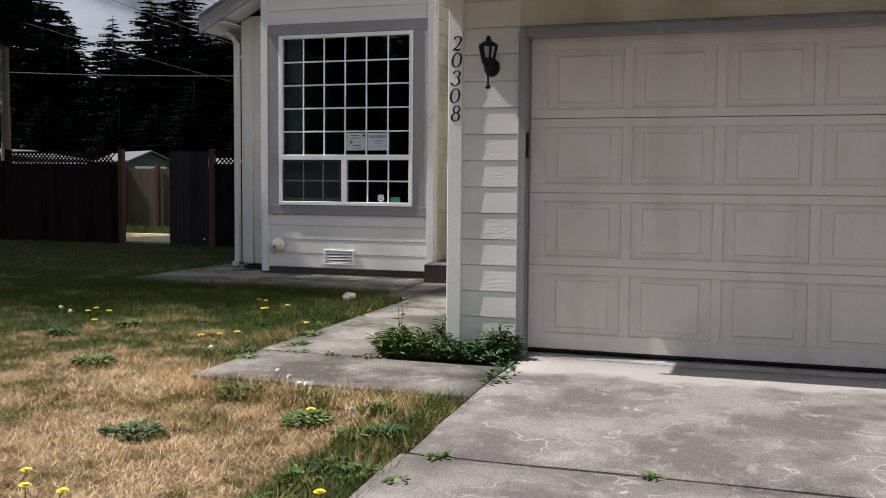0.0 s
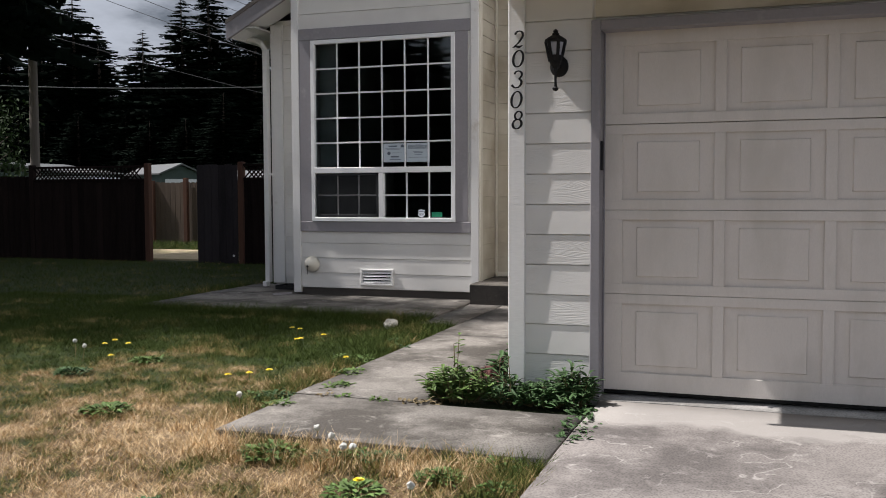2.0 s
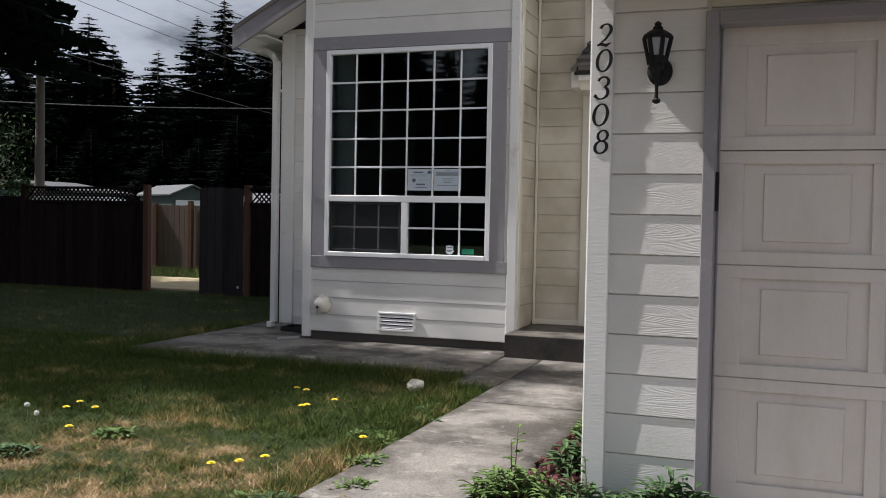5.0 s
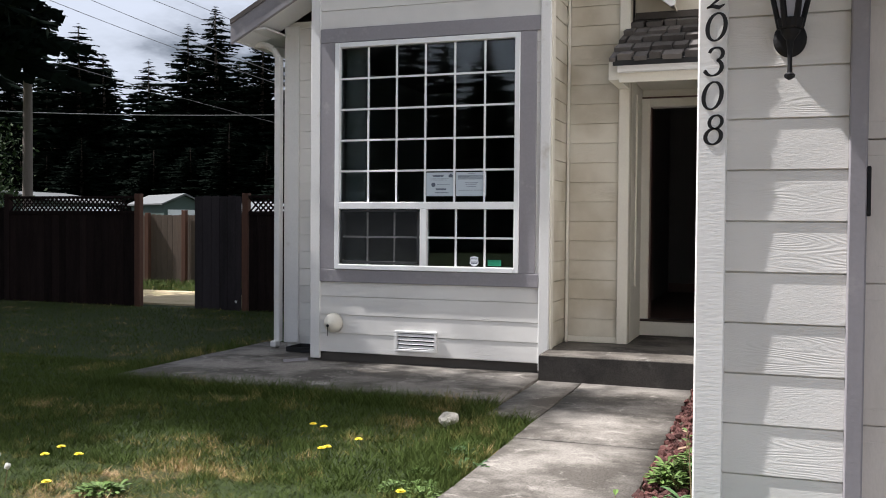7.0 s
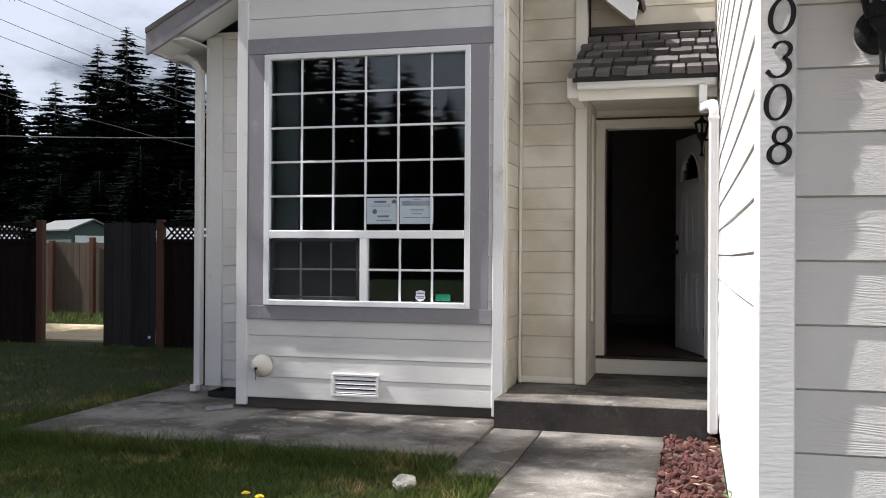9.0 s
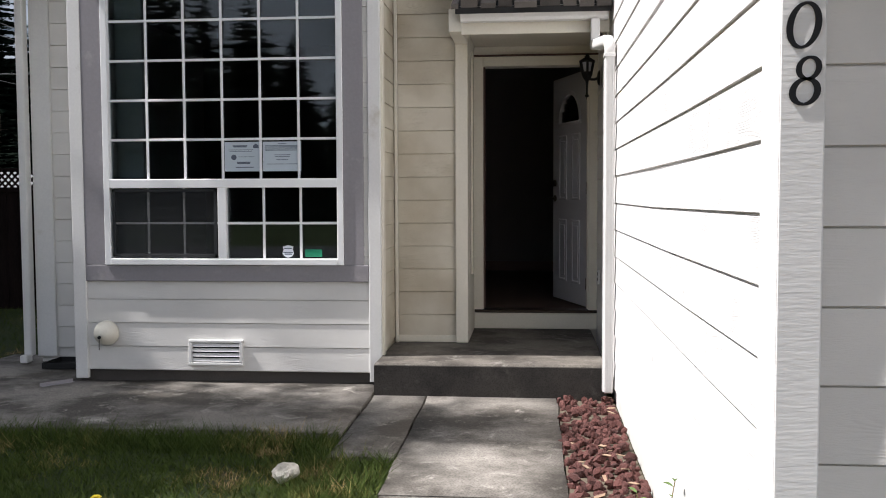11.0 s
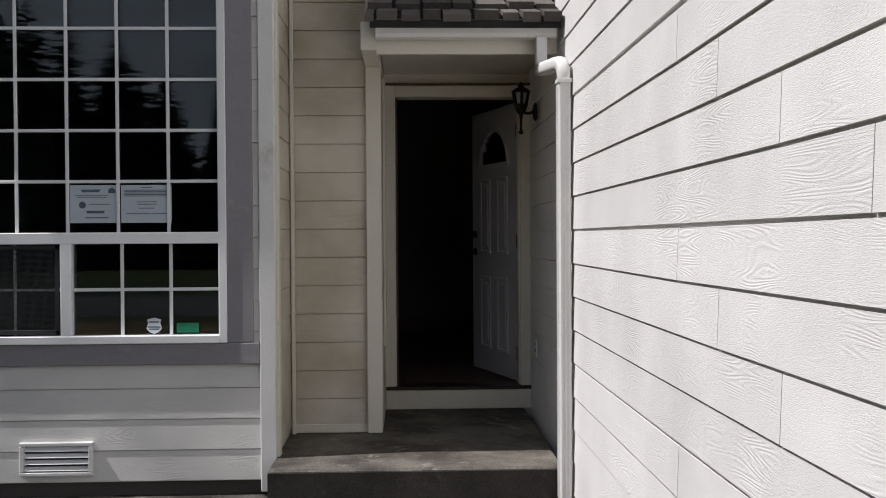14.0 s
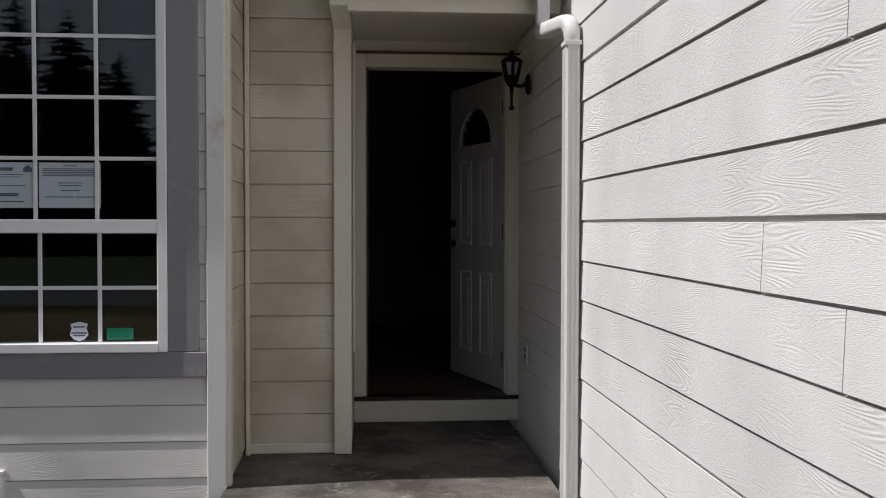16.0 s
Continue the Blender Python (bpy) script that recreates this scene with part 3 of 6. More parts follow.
def lap(parent, p0, p1, z, material, out=0.0145, top=0.0095, over=0.014, zmax=None, height=PITCH, groove=0.005, rise=0.0):
    """One tapered siding board from p0 to p1, with the outside to the right of that way and a dark groove above it."""
    p0, p1 = Vector((*p0, 0)), Vector((*p1, 0))
    d = (p1 - p0).normalized()
    nrm = Vector((d.y, -d.x, 0))
    z1 = z + height + over
    prof = [(-0.004, z), (0.001, z), (out, z + 0.0015)]
    if zmax is not None and z1 > zmax:
        z1 = zmax
        prof += [(top, z1), (-0.004, z1)]
    else:
        prof += [(top, z + height - groove), (0.001, z + height - groove + 0.001), (0.001, z1), (-0.004, z1)]
    if z1 - z < 0.015:
        return None
    bm = bmesh.new()
    lo, hi = [], []
    for p, ring in ((p0, lo), (p1, hi)):
        up = rise * max(0.0, 9.0 - p.y)
        for off, zz in prof:
            ring.append(bm.verts.new(p + nrm * off + Vector((0, 0, zz + up))))
    n = len(prof)
    bm.faces.new(lo)
    bm.faces.new(hi[::-1])
    for i in range(n):
        bm.faces.new((lo[i], hi[i], hi[(i + 1) % n], lo[(i + 1) % n]))
    return part("plank", bm, material, parent)


def courses(parent, p0, p1, z0, z1, material, pitch=PITCH, joints=None, **k):
    a, c = Vector(p0), Vector(p1)
    length = (c - a).length
    z, row = z0, 0
    while z < z1 - 0.02:
        cuts = [0.0] + [j for j in (joints(row) if joints else []) if 0.1 < j < length - 0.1] + [length]
        for u, v in zip(cuts, cuts[1:]):
            q0, q1 = a + (c - a) * (u / length), a + (c - a) * ((v - 0.0025) / length)
            lap(parent, q0, q1, z, material, zmax=z1, height=pitch, **k)
        z += pitch
        row += 1


def wall(name, boxes, label, material=None):
    bm = bmesh.new()
    for c in boxes:
        add_box(bm, *c)
    return structure(name, bm, material or M_SIDE, label, "wall")


# levels and lines of the house
GY = 6.255          # garage front sheathing
RX = -2.02          # garage side sheathing
BY = 10.768         # bay front sheathing
NY = 11.40          # wall beside the porch
DY = 12.20          # entry door wall
PZ = 0.217          # porch floor
TOP = 3.3

# garage front, with the wide door opening
g_front = wall("wall_garage_front", [(-2.02, -1.515, GY, GY + 0.12, -0.1, 2.62), (-1.515, 3.36, GY, GY + 0.12, 2.12, 2.62), (3.36, 4.4, GY, GY + 0.12, -0.1, 2.62)], "cream lap-sided garage front around the door")
courses(g_front, (-1.952, GY), (-1.56, GY), 0.07, 2.6, M_SIDE)
# boards over the door use the darkened paint, carrying the eave's shade
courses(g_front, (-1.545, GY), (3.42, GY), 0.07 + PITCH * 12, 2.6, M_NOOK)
courses(g_front, (3.42, GY), (4.4, GY), 0.07, 2.6, M_SIDE)

# garage side wall facing the walk, up to the sloping roof
RAKE = 0.42
bm = bmesh.new()
prism(bm, [(GY + 0.002, -0.1), (12.3, -0.1), (12.3, 2.52 + RAKE * 6.0), (GY + 0.002, 2.52)], 0, RX, RX + 0.12)
g_side = structure("wall_garage_side", bm, M_SIDE, "sunlit white lap-sided garage wall along the walk", "wall")
SP = 0.1755


row = 0
z = 0.073
while z < 4.4:
    y_lo = 6.376 if z < 2.45 else 6.376 + (z - 2.4) / RAKE
    ends = [6.376, (7.16, 7.60, 8.05, 8.45)[row % 4], 12.19]
    ends = [y_lo] + [e for e in ends if e > y_lo + 0.2]
    for u, v in zip(ends, ends[1:]):
        lap(g_side, (RX, v - 0.004), (RX, u), z, M_SIDEW, height=SP, out=0.0125, top=0.006, groove=0.008, rise=0.0085)
    z += SP
    row += 1

# corner board at the garage corner, trim round the garage door
boxp("corner_board", (-2.05, -1.952, GY - 0.034, GY + 0.004, 0.03, 2.6), M_SAWN, g_front, "white corner board with flaking paint", 0.004)
boxp("corner_board_side", (-2.052, -2.021, GY - 0.032, 6.374, 0.03, 2.5), M_SAWN, g_side, "white corner board edge", 0.003)
boxp("door_casing", (-1.562, -1.508, GY - 0.055, GY + 0.06, 0.02, 2.156), M_GREY, g_front, "grey painted garage door casing")
boxp("door_casing", (3.345, 3.42, GY - 0.055, GY + 0.06, 0.02, 2.156), M_GREY, g_front, "grey painted garage door casing")
boxp("door_casing", (-1.508, 3.345, GY - 0.055, GY + 0.06, 2.098, 2.156), M_GREY, g_front, "grey painted garage door head casing")

# bay with the big window
W0, W1, WZ0, WZ1 = -5.659, -3.904, 0.865, 2.939
bay = wall("wall_bay_front", [(-5.905, W0, BY, BY + 0.12, 0.09, 4.2), (W1, -3.64, BY, BY + 0.12, 0.09, 4.2), (W0, W1, BY, BY + 0.12, 0.09, WZ0), (W0, W1, BY, BY + 0.12, WZ1, 4.2)], "cream lap-sided bay wall around the large window")
courses(bay, (-5.815, BY), (-3.725, BY), 0.096, 0.755, M_SIDE, pitch=0.1725)
courses(bay, (-5.815, BY), (-3.725, BY), 3.07, 4.2, M_SIDE)
courses(bay, (-3.76, BY), (-3.727, BY), 0.75, 3.07, M_SIDE)
boxp("corner_board", (-5.908, -5.815, BY - 0.035, BY + 0.004, 0.03, 4.2), M_TRIM, bay, "white corner board")
boxp("corner_board", (-3.725, -3.638, BY - 0.035, BY + 0.004, 0.03, 4.2), M_TRIM, bay, "white corner board")
# Strip is coloured near black to carry the shade of the gap below the siding.
b = bmesh.new()
add_box(b, -5.89, -3.655, BY + 0.02, BY + 0.1, -0.1, 0.1)
structure("foundation", b, M_BASE, "concrete foundation strip under the bay, dark with the gap's shade", "foundation")
bay_l = wall("wall_bay_left", [(-5.905, -5.785, BY + 0.121, NY + 0.3, 0.03, 4.2)], "cream bay side wall")
courses(bay_l, (-5.905, 11.55), (-5.905, BY + 0.1), 0.11, 4.2, M_SIDE)
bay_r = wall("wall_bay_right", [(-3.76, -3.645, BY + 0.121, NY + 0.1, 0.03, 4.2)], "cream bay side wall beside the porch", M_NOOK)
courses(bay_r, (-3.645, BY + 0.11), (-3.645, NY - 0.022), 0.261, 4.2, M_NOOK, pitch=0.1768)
boxp("corner_board", (-3.652, -3.622, BY + 0.006, BY + 0.085, 0.03, 4.2), M_NTRIM, bay_r, "cream corner board edge")
boxp("corner_trim", (-3.627, -3.603, NY - 0.045, NY - 0.02, PZ, 4.2), M_NTRIM, bay_r, "narrow cream inside corner trim")

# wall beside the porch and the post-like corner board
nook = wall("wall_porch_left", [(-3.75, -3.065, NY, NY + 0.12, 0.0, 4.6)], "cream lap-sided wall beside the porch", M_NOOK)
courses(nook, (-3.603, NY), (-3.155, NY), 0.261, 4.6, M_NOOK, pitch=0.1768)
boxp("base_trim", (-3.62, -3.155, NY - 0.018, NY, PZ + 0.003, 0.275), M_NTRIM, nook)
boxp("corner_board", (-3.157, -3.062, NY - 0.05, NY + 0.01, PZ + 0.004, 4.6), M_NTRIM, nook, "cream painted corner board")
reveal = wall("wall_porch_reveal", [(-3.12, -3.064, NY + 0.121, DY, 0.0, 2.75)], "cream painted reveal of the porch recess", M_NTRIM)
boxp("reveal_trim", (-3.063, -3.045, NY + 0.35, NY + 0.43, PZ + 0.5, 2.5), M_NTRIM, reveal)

# main wall left of the bay
main = wall("wall_main_left", [(-6.60, -5.91, NY + 0.15, NY + 0.27, 0.0, 3.35)], "cream lap-sided house wall left of the bay")
courses(main, (-6.46, NY + 0.15), (-5.93, NY + 0.15), 0.12, 3.3, M_SIDE)
boxp("corner_board", (-6.62, -6.455, NY + 0.11, NY + 0.154, 0.05, 3.3), M_TRIM, main, "white corner board")
wall("wall_west", [(-6.60, -6.48, NY + 0.271, 18.0, 0.0, 3.35)], "cream side wall of the house")
wall("wall_back", [(-6.60, 4.4, 18.0, 18.12, 0.0, 3.4)], "plain back wall closing the house")
wall("wall_east", [(4.4, 4.52, GY, 18.12, 0.0, 3.4)], "plain far side wall closing the house")

# entry door wall with the opening
D0, D1, DZ0, DZ1 = -2.985, -2.10, 0.385, 2.435
wall("wall_entry", [(-3.12, D0, DY, DY + 0.12, 0.0, 2.9), (D1, -2.0, DY, DY + 0.12, 0.0, 2.9), (D0, D1, DY, DY + 0.12, DZ1, 2.9), (D0, D1, DY, DY + 0.12, 0.0, DZ0 - 0.03)], "cream wall around the front door", M_NTRIM)
wall("wall_upper", [(-3.06, -2.02, 11.60, 11.72, 2.95, 5.2)], "cream wall above the porch roof", M_NOOK)

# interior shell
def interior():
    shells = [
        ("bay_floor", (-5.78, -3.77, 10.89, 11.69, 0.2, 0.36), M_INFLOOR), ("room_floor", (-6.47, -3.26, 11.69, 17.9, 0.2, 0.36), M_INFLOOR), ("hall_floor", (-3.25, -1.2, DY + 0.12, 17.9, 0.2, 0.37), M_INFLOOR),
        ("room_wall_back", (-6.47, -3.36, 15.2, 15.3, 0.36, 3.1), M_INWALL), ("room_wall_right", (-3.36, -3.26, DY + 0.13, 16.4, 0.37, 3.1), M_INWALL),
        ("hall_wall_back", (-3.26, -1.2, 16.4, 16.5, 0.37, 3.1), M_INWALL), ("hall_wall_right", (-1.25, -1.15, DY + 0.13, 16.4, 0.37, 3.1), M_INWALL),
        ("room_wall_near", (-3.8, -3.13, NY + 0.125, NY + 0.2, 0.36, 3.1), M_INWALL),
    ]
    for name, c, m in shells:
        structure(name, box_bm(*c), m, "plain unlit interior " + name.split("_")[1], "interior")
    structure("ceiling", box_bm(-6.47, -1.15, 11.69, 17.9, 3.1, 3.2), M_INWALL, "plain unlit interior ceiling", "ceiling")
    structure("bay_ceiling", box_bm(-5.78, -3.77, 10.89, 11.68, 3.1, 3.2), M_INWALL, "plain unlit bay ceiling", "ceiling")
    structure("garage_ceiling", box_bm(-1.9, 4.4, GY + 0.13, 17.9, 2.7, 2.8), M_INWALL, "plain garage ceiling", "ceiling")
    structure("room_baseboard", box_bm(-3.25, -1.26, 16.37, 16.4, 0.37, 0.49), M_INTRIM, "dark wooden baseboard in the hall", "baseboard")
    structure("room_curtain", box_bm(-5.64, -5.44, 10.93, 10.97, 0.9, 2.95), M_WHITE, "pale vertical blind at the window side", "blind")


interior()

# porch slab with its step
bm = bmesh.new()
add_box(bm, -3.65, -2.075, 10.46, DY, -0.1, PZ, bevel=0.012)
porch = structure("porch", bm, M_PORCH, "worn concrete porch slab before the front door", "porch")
# thin sheet over the slab's front face, much darker than the porch top
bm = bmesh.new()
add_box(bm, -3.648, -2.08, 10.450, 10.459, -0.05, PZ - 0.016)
part("step_face", bm, M_STEPF, porch, "dark concrete riser sheet")

# roofs
def roof_sheet(name, quad, thick, material, label):
    bm = bmesh.new()
    lo = [bm.verts.new(p) for p in quad]
    hi = [bm.verts.new((p[0], p[1], p[2] + thick)) for p in quad]
    bm.faces.new(lo[::-1])
    bm.faces.new(hi)
    for i in range(4):
        k = (i + 1) % 4
        bm.faces.new((lo[i], lo[k], hi[k], hi[i]))
    return structure(name, bm, material, label, "roof")


roof_sheet("roof_garage_front", [(-2.11, 5.66, 2.40), (4.8, 5.66, 2.40), (4.8, 12.1, 2.40 + RAKE * 6.44), (-2.11, 12.1, 2.40 + RAKE * 6.44)], 0.13, M_SHINGLE, "dark asphalt shingle garage roof")
roof_sheet("roof_garage_back", [(-2.11, 12.1, 2.40 + RAKE * 6.44), (4.8, 12.1, 2.40 + RAKE * 6.44), (4.8, 18.5, 2.55), (-2.11, 18.5, 2.55)], 0.13, M_SHINGLE, "dark asphalt shingle garage roof, rear slope")
structure("soffit", box_bm(-2.10, 4.5, 5.68, GY, 2.375, 2.399), M_TRIM, "cream boarded soffit over the garage door", "soffit")
# Unseen board, added to cut the sky reaching the wall above the garage door.
structure("eave_fascia", box_bm(-2.10, 4.5, 5.665, 5.70, 2.27, 2.374, bevel=0.003), M_GREY, "grey board added out of view along the garage eave to block sky", "fascia")
# Added board, out of view: stops sun slipping past the eave onto the door.
bm = bmesh.new()
prism(bm, [(5.70, 2.376), (6.12, 2.376), (6.12, 2.60), (5.70, 2.425)], 0, -2.112, -2.098)
structure("eave_return", bm, M_TRIM, "white board added at the garage eave end to keep sun off the door", "fascia")
# left house roof: eave end with its rake board, rising behind the bay
EX, EZ, ES = -6.98, 3.10, 0.536
roof_sheet("roof_left", [(EX, 11.05, EZ + 0.16), (-4.8, 11.05, EZ + 0.16 + ES * 2.18), (-4.8, 18.4, EZ + 0.16 + ES * 2.18), (EX, 18.4, EZ + 0.16)], 0.05, M_SHINGLE, "dark shingle roof above the left eave")
roof_sheet("roof_right", [(-4.8, 11.05, EZ + 0.16 + ES * 2.18), (-1.9, 11.9, EZ + 0.5), (-1.9, 18.4, EZ + 0.5), (-4.8, 18.4, EZ + 0.16 + ES * 2.18)], 0.05, M_SHINGLE, "dark shingle roof over the house")
roof_sheet("roof_bay", [(-6.4, 10.50, 3.78), (-3.3, 10.50, 3.78), (-3.3, 13.0, 4.9), (-6.4, 13.0, 4.9)], 0.1, M_SHINGLE, "dark shingle roof over the bay")
bm = bmesh.new()
prism(bm, [(EX, EZ - 0.03), (-5.92, EZ - 0.03 + ES * (EX + 5.92) * -1), (-5.92, EZ + 0.19 + ES * (-5.92 - EX)), (EX, EZ + 0.17)], 1, 11.06, 11.10)
structure("rake_board", bm, M_GREY, "grey painted rake board at the left eave", "fascia")
structure("eave_board", box_bm(EX, EX + 0.03, 11.10, 18.3, EZ, EZ + 0.16, bevel=0.003), M_TRIM, "white fascia along the left eave", "fascia")
structure("eave_soffit", box_bm(EX + 0.03, -6.6, 11.10, 18.3, EZ + 0.10, EZ + 0.12), M_TRIM, "shaded soffit under the left eave", "soffit")
bm = bmesh.new()
prism(bm, [(EX + 0.03, EZ + 0.015), (-5.92, EZ + 0.015 + ES * (-5.95 - EX)), (-5.92, EZ + 0.035 + ES * (-5.95 - EX)), (EX + 0.03, EZ + 0.035)], 1, 11.10, 11.53)
structure("rake_soffit", bm, M_TRIM, "shaded boarded soffit behind the rake board", "soffit")


# ---- bay window ----
def build_window():
    win = thing("window_1", "large white vinyl gridded window with a sliding lower sash", "window", (-4.78, BY, WZ0), kind="structure")
    y0, y1 = BY - 0.045, BY + 0.03
    fw = 0.045
    tz0, tz1 = 1.418, 1.482
    frame_parts = [("window_frame", (W0, W0 + fw, y0, y1, WZ0, WZ1)), ("window_frame", (W1 - fw, W1, y0, y1, WZ0, WZ1)),
                   ("window_frame", (W0 + fw, W1 - fw, y0, y1, WZ1 - fw, WZ1)), ("window_sill", (W0 + fw, W1 - fw, y0 - 0.006, y1, WZ0, WZ0 + fw)),
                   ("transom", (W0 + fw, W1 - fw, y0, y1, tz0, tz1)), ("mullion", (-4.815, -4.755, y0, y1, WZ0 + fw, tz0))]
    for n, c in frame_parts:
        boxp(n, c, M_VINYL, win)
    gy0, gy1 = BY - 0.012, BY - 0.002
    a, c = W0 + fw, W1 - fw
    for i in range(1, 6):
        x = a + (c - a) * i / 6
        boxp("grille_bar", (x - 0.009, x + 0.009, gy0, gy1, tz1, WZ1 - fw), M_VINYL, win, bevel=0.002)
    for j in range(1, 5):
        z = tz1 + (WZ1 - fw - tz1) * j / 5
        boxp("grille_bar", (a, c, gy0 + 0.001, gy1 - 0.001, z - 0.009, z + 0.009), M_VINYL, win, bevel=0.002)
    zm = (WZ0 + fw + tz0) / 2
    for i in (1, 2):
        x = -4.755 + (c + 4.755) * i / 3
        boxp("grille_bar", (x - 0.009, x + 0.009, gy0, gy1, WZ0 + fw, tz0), M_VINYL, win, bevel=0.002)
        x = a + (-4.815 - a) * i / 3
        boxp("grille_bar", (x - 0.008, x + 0.008, gy0 + 0.018, gy1 + 0.018, WZ0 + fw, tz0), M_VINYL, win, bevel=0.002)
    boxp("grille_bar", (-4.755, c, gy0 + 0.001, gy1 - 0.001, zm - 0.009, zm + 0.009), M_VINYL, win, bevel=0.002)
    boxp("grille_bar", (a, -4.815, gy0 + 0.019, gy1 + 0.017, zm - 0.008, zm + 0.008), M_VINYL, win, bevel=0.002)
    pane = boxp("pane", (a, c, BY + 0.001, BY + 0.005, tz1, WZ1 - fw), M_GLASS, win, bevel=0)
    pane2 = boxp("pane", (-4.755, c, BY + 0.001, BY + 0.005, WZ0 + fw, tz0), M_GLASS, win, bevel=0)
    pane3 = boxp("pane", (a, -4.815, BY + 0.020, BY + 0.024, WZ0 + fw, tz0), M_GLASS, win, bevel=0)
    inner = [boxp("inner_pane", (x0, x1, yy + 0.012, yy + 0.015, z0, z1), M_GLASS, win, bevel=0) for x0, x1, yy, z0, z1 in ((a, c, BY + 0.005, tz1, WZ1 - fw), (-4.755, c, BY + 0.005, WZ0 + fw, tz0), (a, -4.815, BY + 0.024, WZ0 + fw, tz0))]
    for p in [pane, pane2, pane3] + inner:
        p.visible_shadow = False
    # insect screen on the sliding sash: a thin frame and a see-through mesh
    sx0, sx1, sz0, sz1 = a + 0.012, -4.825, WZ0 + fw + 0.012, tz0 - 0.006
    for c2 in ((sx0, sx0 + 0.022, sz0, sz1), (sx1 - 0.022, sx1, sz0, sz1), (sx0, sx1, sz0, sz0 + 0.022), (sx0, sx1, sz1 - 0.022, sz1)):
        boxp("screen_frame", (c2[0], c2[1], BY - 0.034, BY - 0.024, c2[2], c2[3]), M_SCREEN, win, "dark insect screen frame", 0.002)
    bm = bmesh.new()
    n = 130
    for i in range(n):
        x = sx0 + (sx1 - sx0) * (i + 0.5) / n
        add_box(bm, x - 0.0009, x + 0.0009, BY - 0.030, BY - 0.0295, sz0, sz1)
    for i in range(75):
        z = sz0 + (sz1 - sz0) * (i + 0.5) / 75
        add_box(bm, sx0, sx1, BY - 0.0294, BY - 0.029, z - 0.0009, z + 0.0009)
    part("screen_mesh", bm, M_SCREEN, win, "fine grey insect mesh")
    # grey casing boards
    for n, c3 in (("casing", (-5.815, W0, 0.865, 3.072)), ("casing", (W1, -3.76, 0.865, 3.072))):
        boxp(n, (c3[0], c3[1], BY - 0.032, BY + 0.002, c3[2], 2.945), M_GREY, win, "grey painted window casing")
    boxp("casing", (-5.814, -3.727, BY - 0.034, BY + 0.002, 2.946, 3.075), M_GREY, win, "grey painted window head casing")
    boxp("casing", (-5.814, -3.727, BY - 0.034, BY + 0.002, 0.745, 0.864), M_GREY, win, "grey painted window sill casing")
    return win


build_window()


def bars(bm, x0, x1, z0, rows, y, h=0.004):
    for k, (u, v, dz) in enumerate(rows):
        add_box(bm, x0 + (x1 - x0) * u, x0 + (x1 - x0) * v, y - 0.0006, y, z0 - dz - h, z0 - dz)


def notices():
    y = BY - 0.0005
    for k, (x0, x1) in enumerate(((-4.770, -4.500), (-4.490, -4.212))):
        t = thing("notice_sheet", "white printed notice taped inside the window", "notice", (x0, y, 1.535), group="window notices")
        boxp("sheet", (x0, x1, y, y + 0.0012, 1.535, 1.745), M_PAPER, t, bevel=0)
        bm = bmesh.new()
        if k == 0:
            bars(bm, x0, x1, 1.735, ((0.22, 0.62, 0.014), (0.24, 0.6, 0.022)), y - 0.0004, 0.007)
            bars(bm, x0, x1, 1.735, ((0.1, 0.78, 0.045), (0.14, 0.74, 0.056), (0.38, 0.82, 0.095)), y - 0.0004, 0.003)
            bars(bm, x0, x1, 1.735, ((0.33, 0.7, 0.132), (0.34, 0.69, 0.140)), y - 0.0004, 0.007)
            bars(bm, x0, x1, 1.735, ((0.3, 0.78, 0.168),), y - 0.0004, 0.006)
            lathe(bm, (x0 + 0.25 * (x1 - x0), y - 0.0008, 1.635), [(0.02, 0.0), (0.02, 0.0006)], 10, 1)
            prism(bm, [(x0 + 0.21, 1.70), (x0 + 0.25, 1.70), (x0 + 0.25, 1.718), (x0 + 0.23, 1.733), (x0 + 0.21, 1.718)], 1, y - 0.0012, y - 0.0005)
        else:
            bars(bm, x0, x1, 1.738, ((0.4, 0.62, 0.006), *((0.06, 0.94, 0.02 + 0.008 * i) for i in range(5)), (0.3, 0.72, 0.085), (0.32, 0.7, 0.098), (0.35, 0.66, 0.12), (0.1, 0.56, 0.15), (0.6, 0.94, 0.15)), y - 0.0004, 0.004)
        part("print", bm, M_INK, t, "dark printed lines")
    s = thing("security_sticker", "silver shield-shaped sticker on the window glass", "sticker", (-4.315, y, 0.915))
    bm = bmesh.new()
    pts = [(-4.355, 0.995), (-4.315, 1.006), (-4.275, 0.995), (-4.282, 0.975), (-4.272, 0.945), (-4.29, 0.925), (-4.315, 0.914), (-4.34, 0.925), (-4.358, 0.945), (-4.348, 0.975)]
    prism(bm, pts, 1, y - 0.001, y)
    part("shield", bm, M_BADGE, s)
    bm = bmesh.new()
    bars(bm, -4.35, -4.28, 0.985, ((0.1, 0.9, 0.0), (0.0, 1.0, 0.028), (0.1, 0.9, 0.040)), y - 0.0014, 0.007)
    part("print", bm, M_INK, s, "blue-grey printed bars")
    s = thing("green_sticker", "small green rectangular sticker on the window glass", "sticker", (-4.13, y, 0.925))
    boxp("sheet", (-4.19, -4.068, y - 0.001, y, 0.922, 0.975), M_GREEN, s, bevel=0)
    bm = bmesh.new()
    bars(bm, -4.18, -4.08, 0.968, ((0.0, 0.5, 0.0), (0.0, 0.5, 0.03), (0.6, 0.75, 0.004), (0.8, 0.95, 0.004), (0.6, 0.95, 0.03)), y - 0.0014, 0.008)
    part("print", bm, M_GREEND, s)


notices()


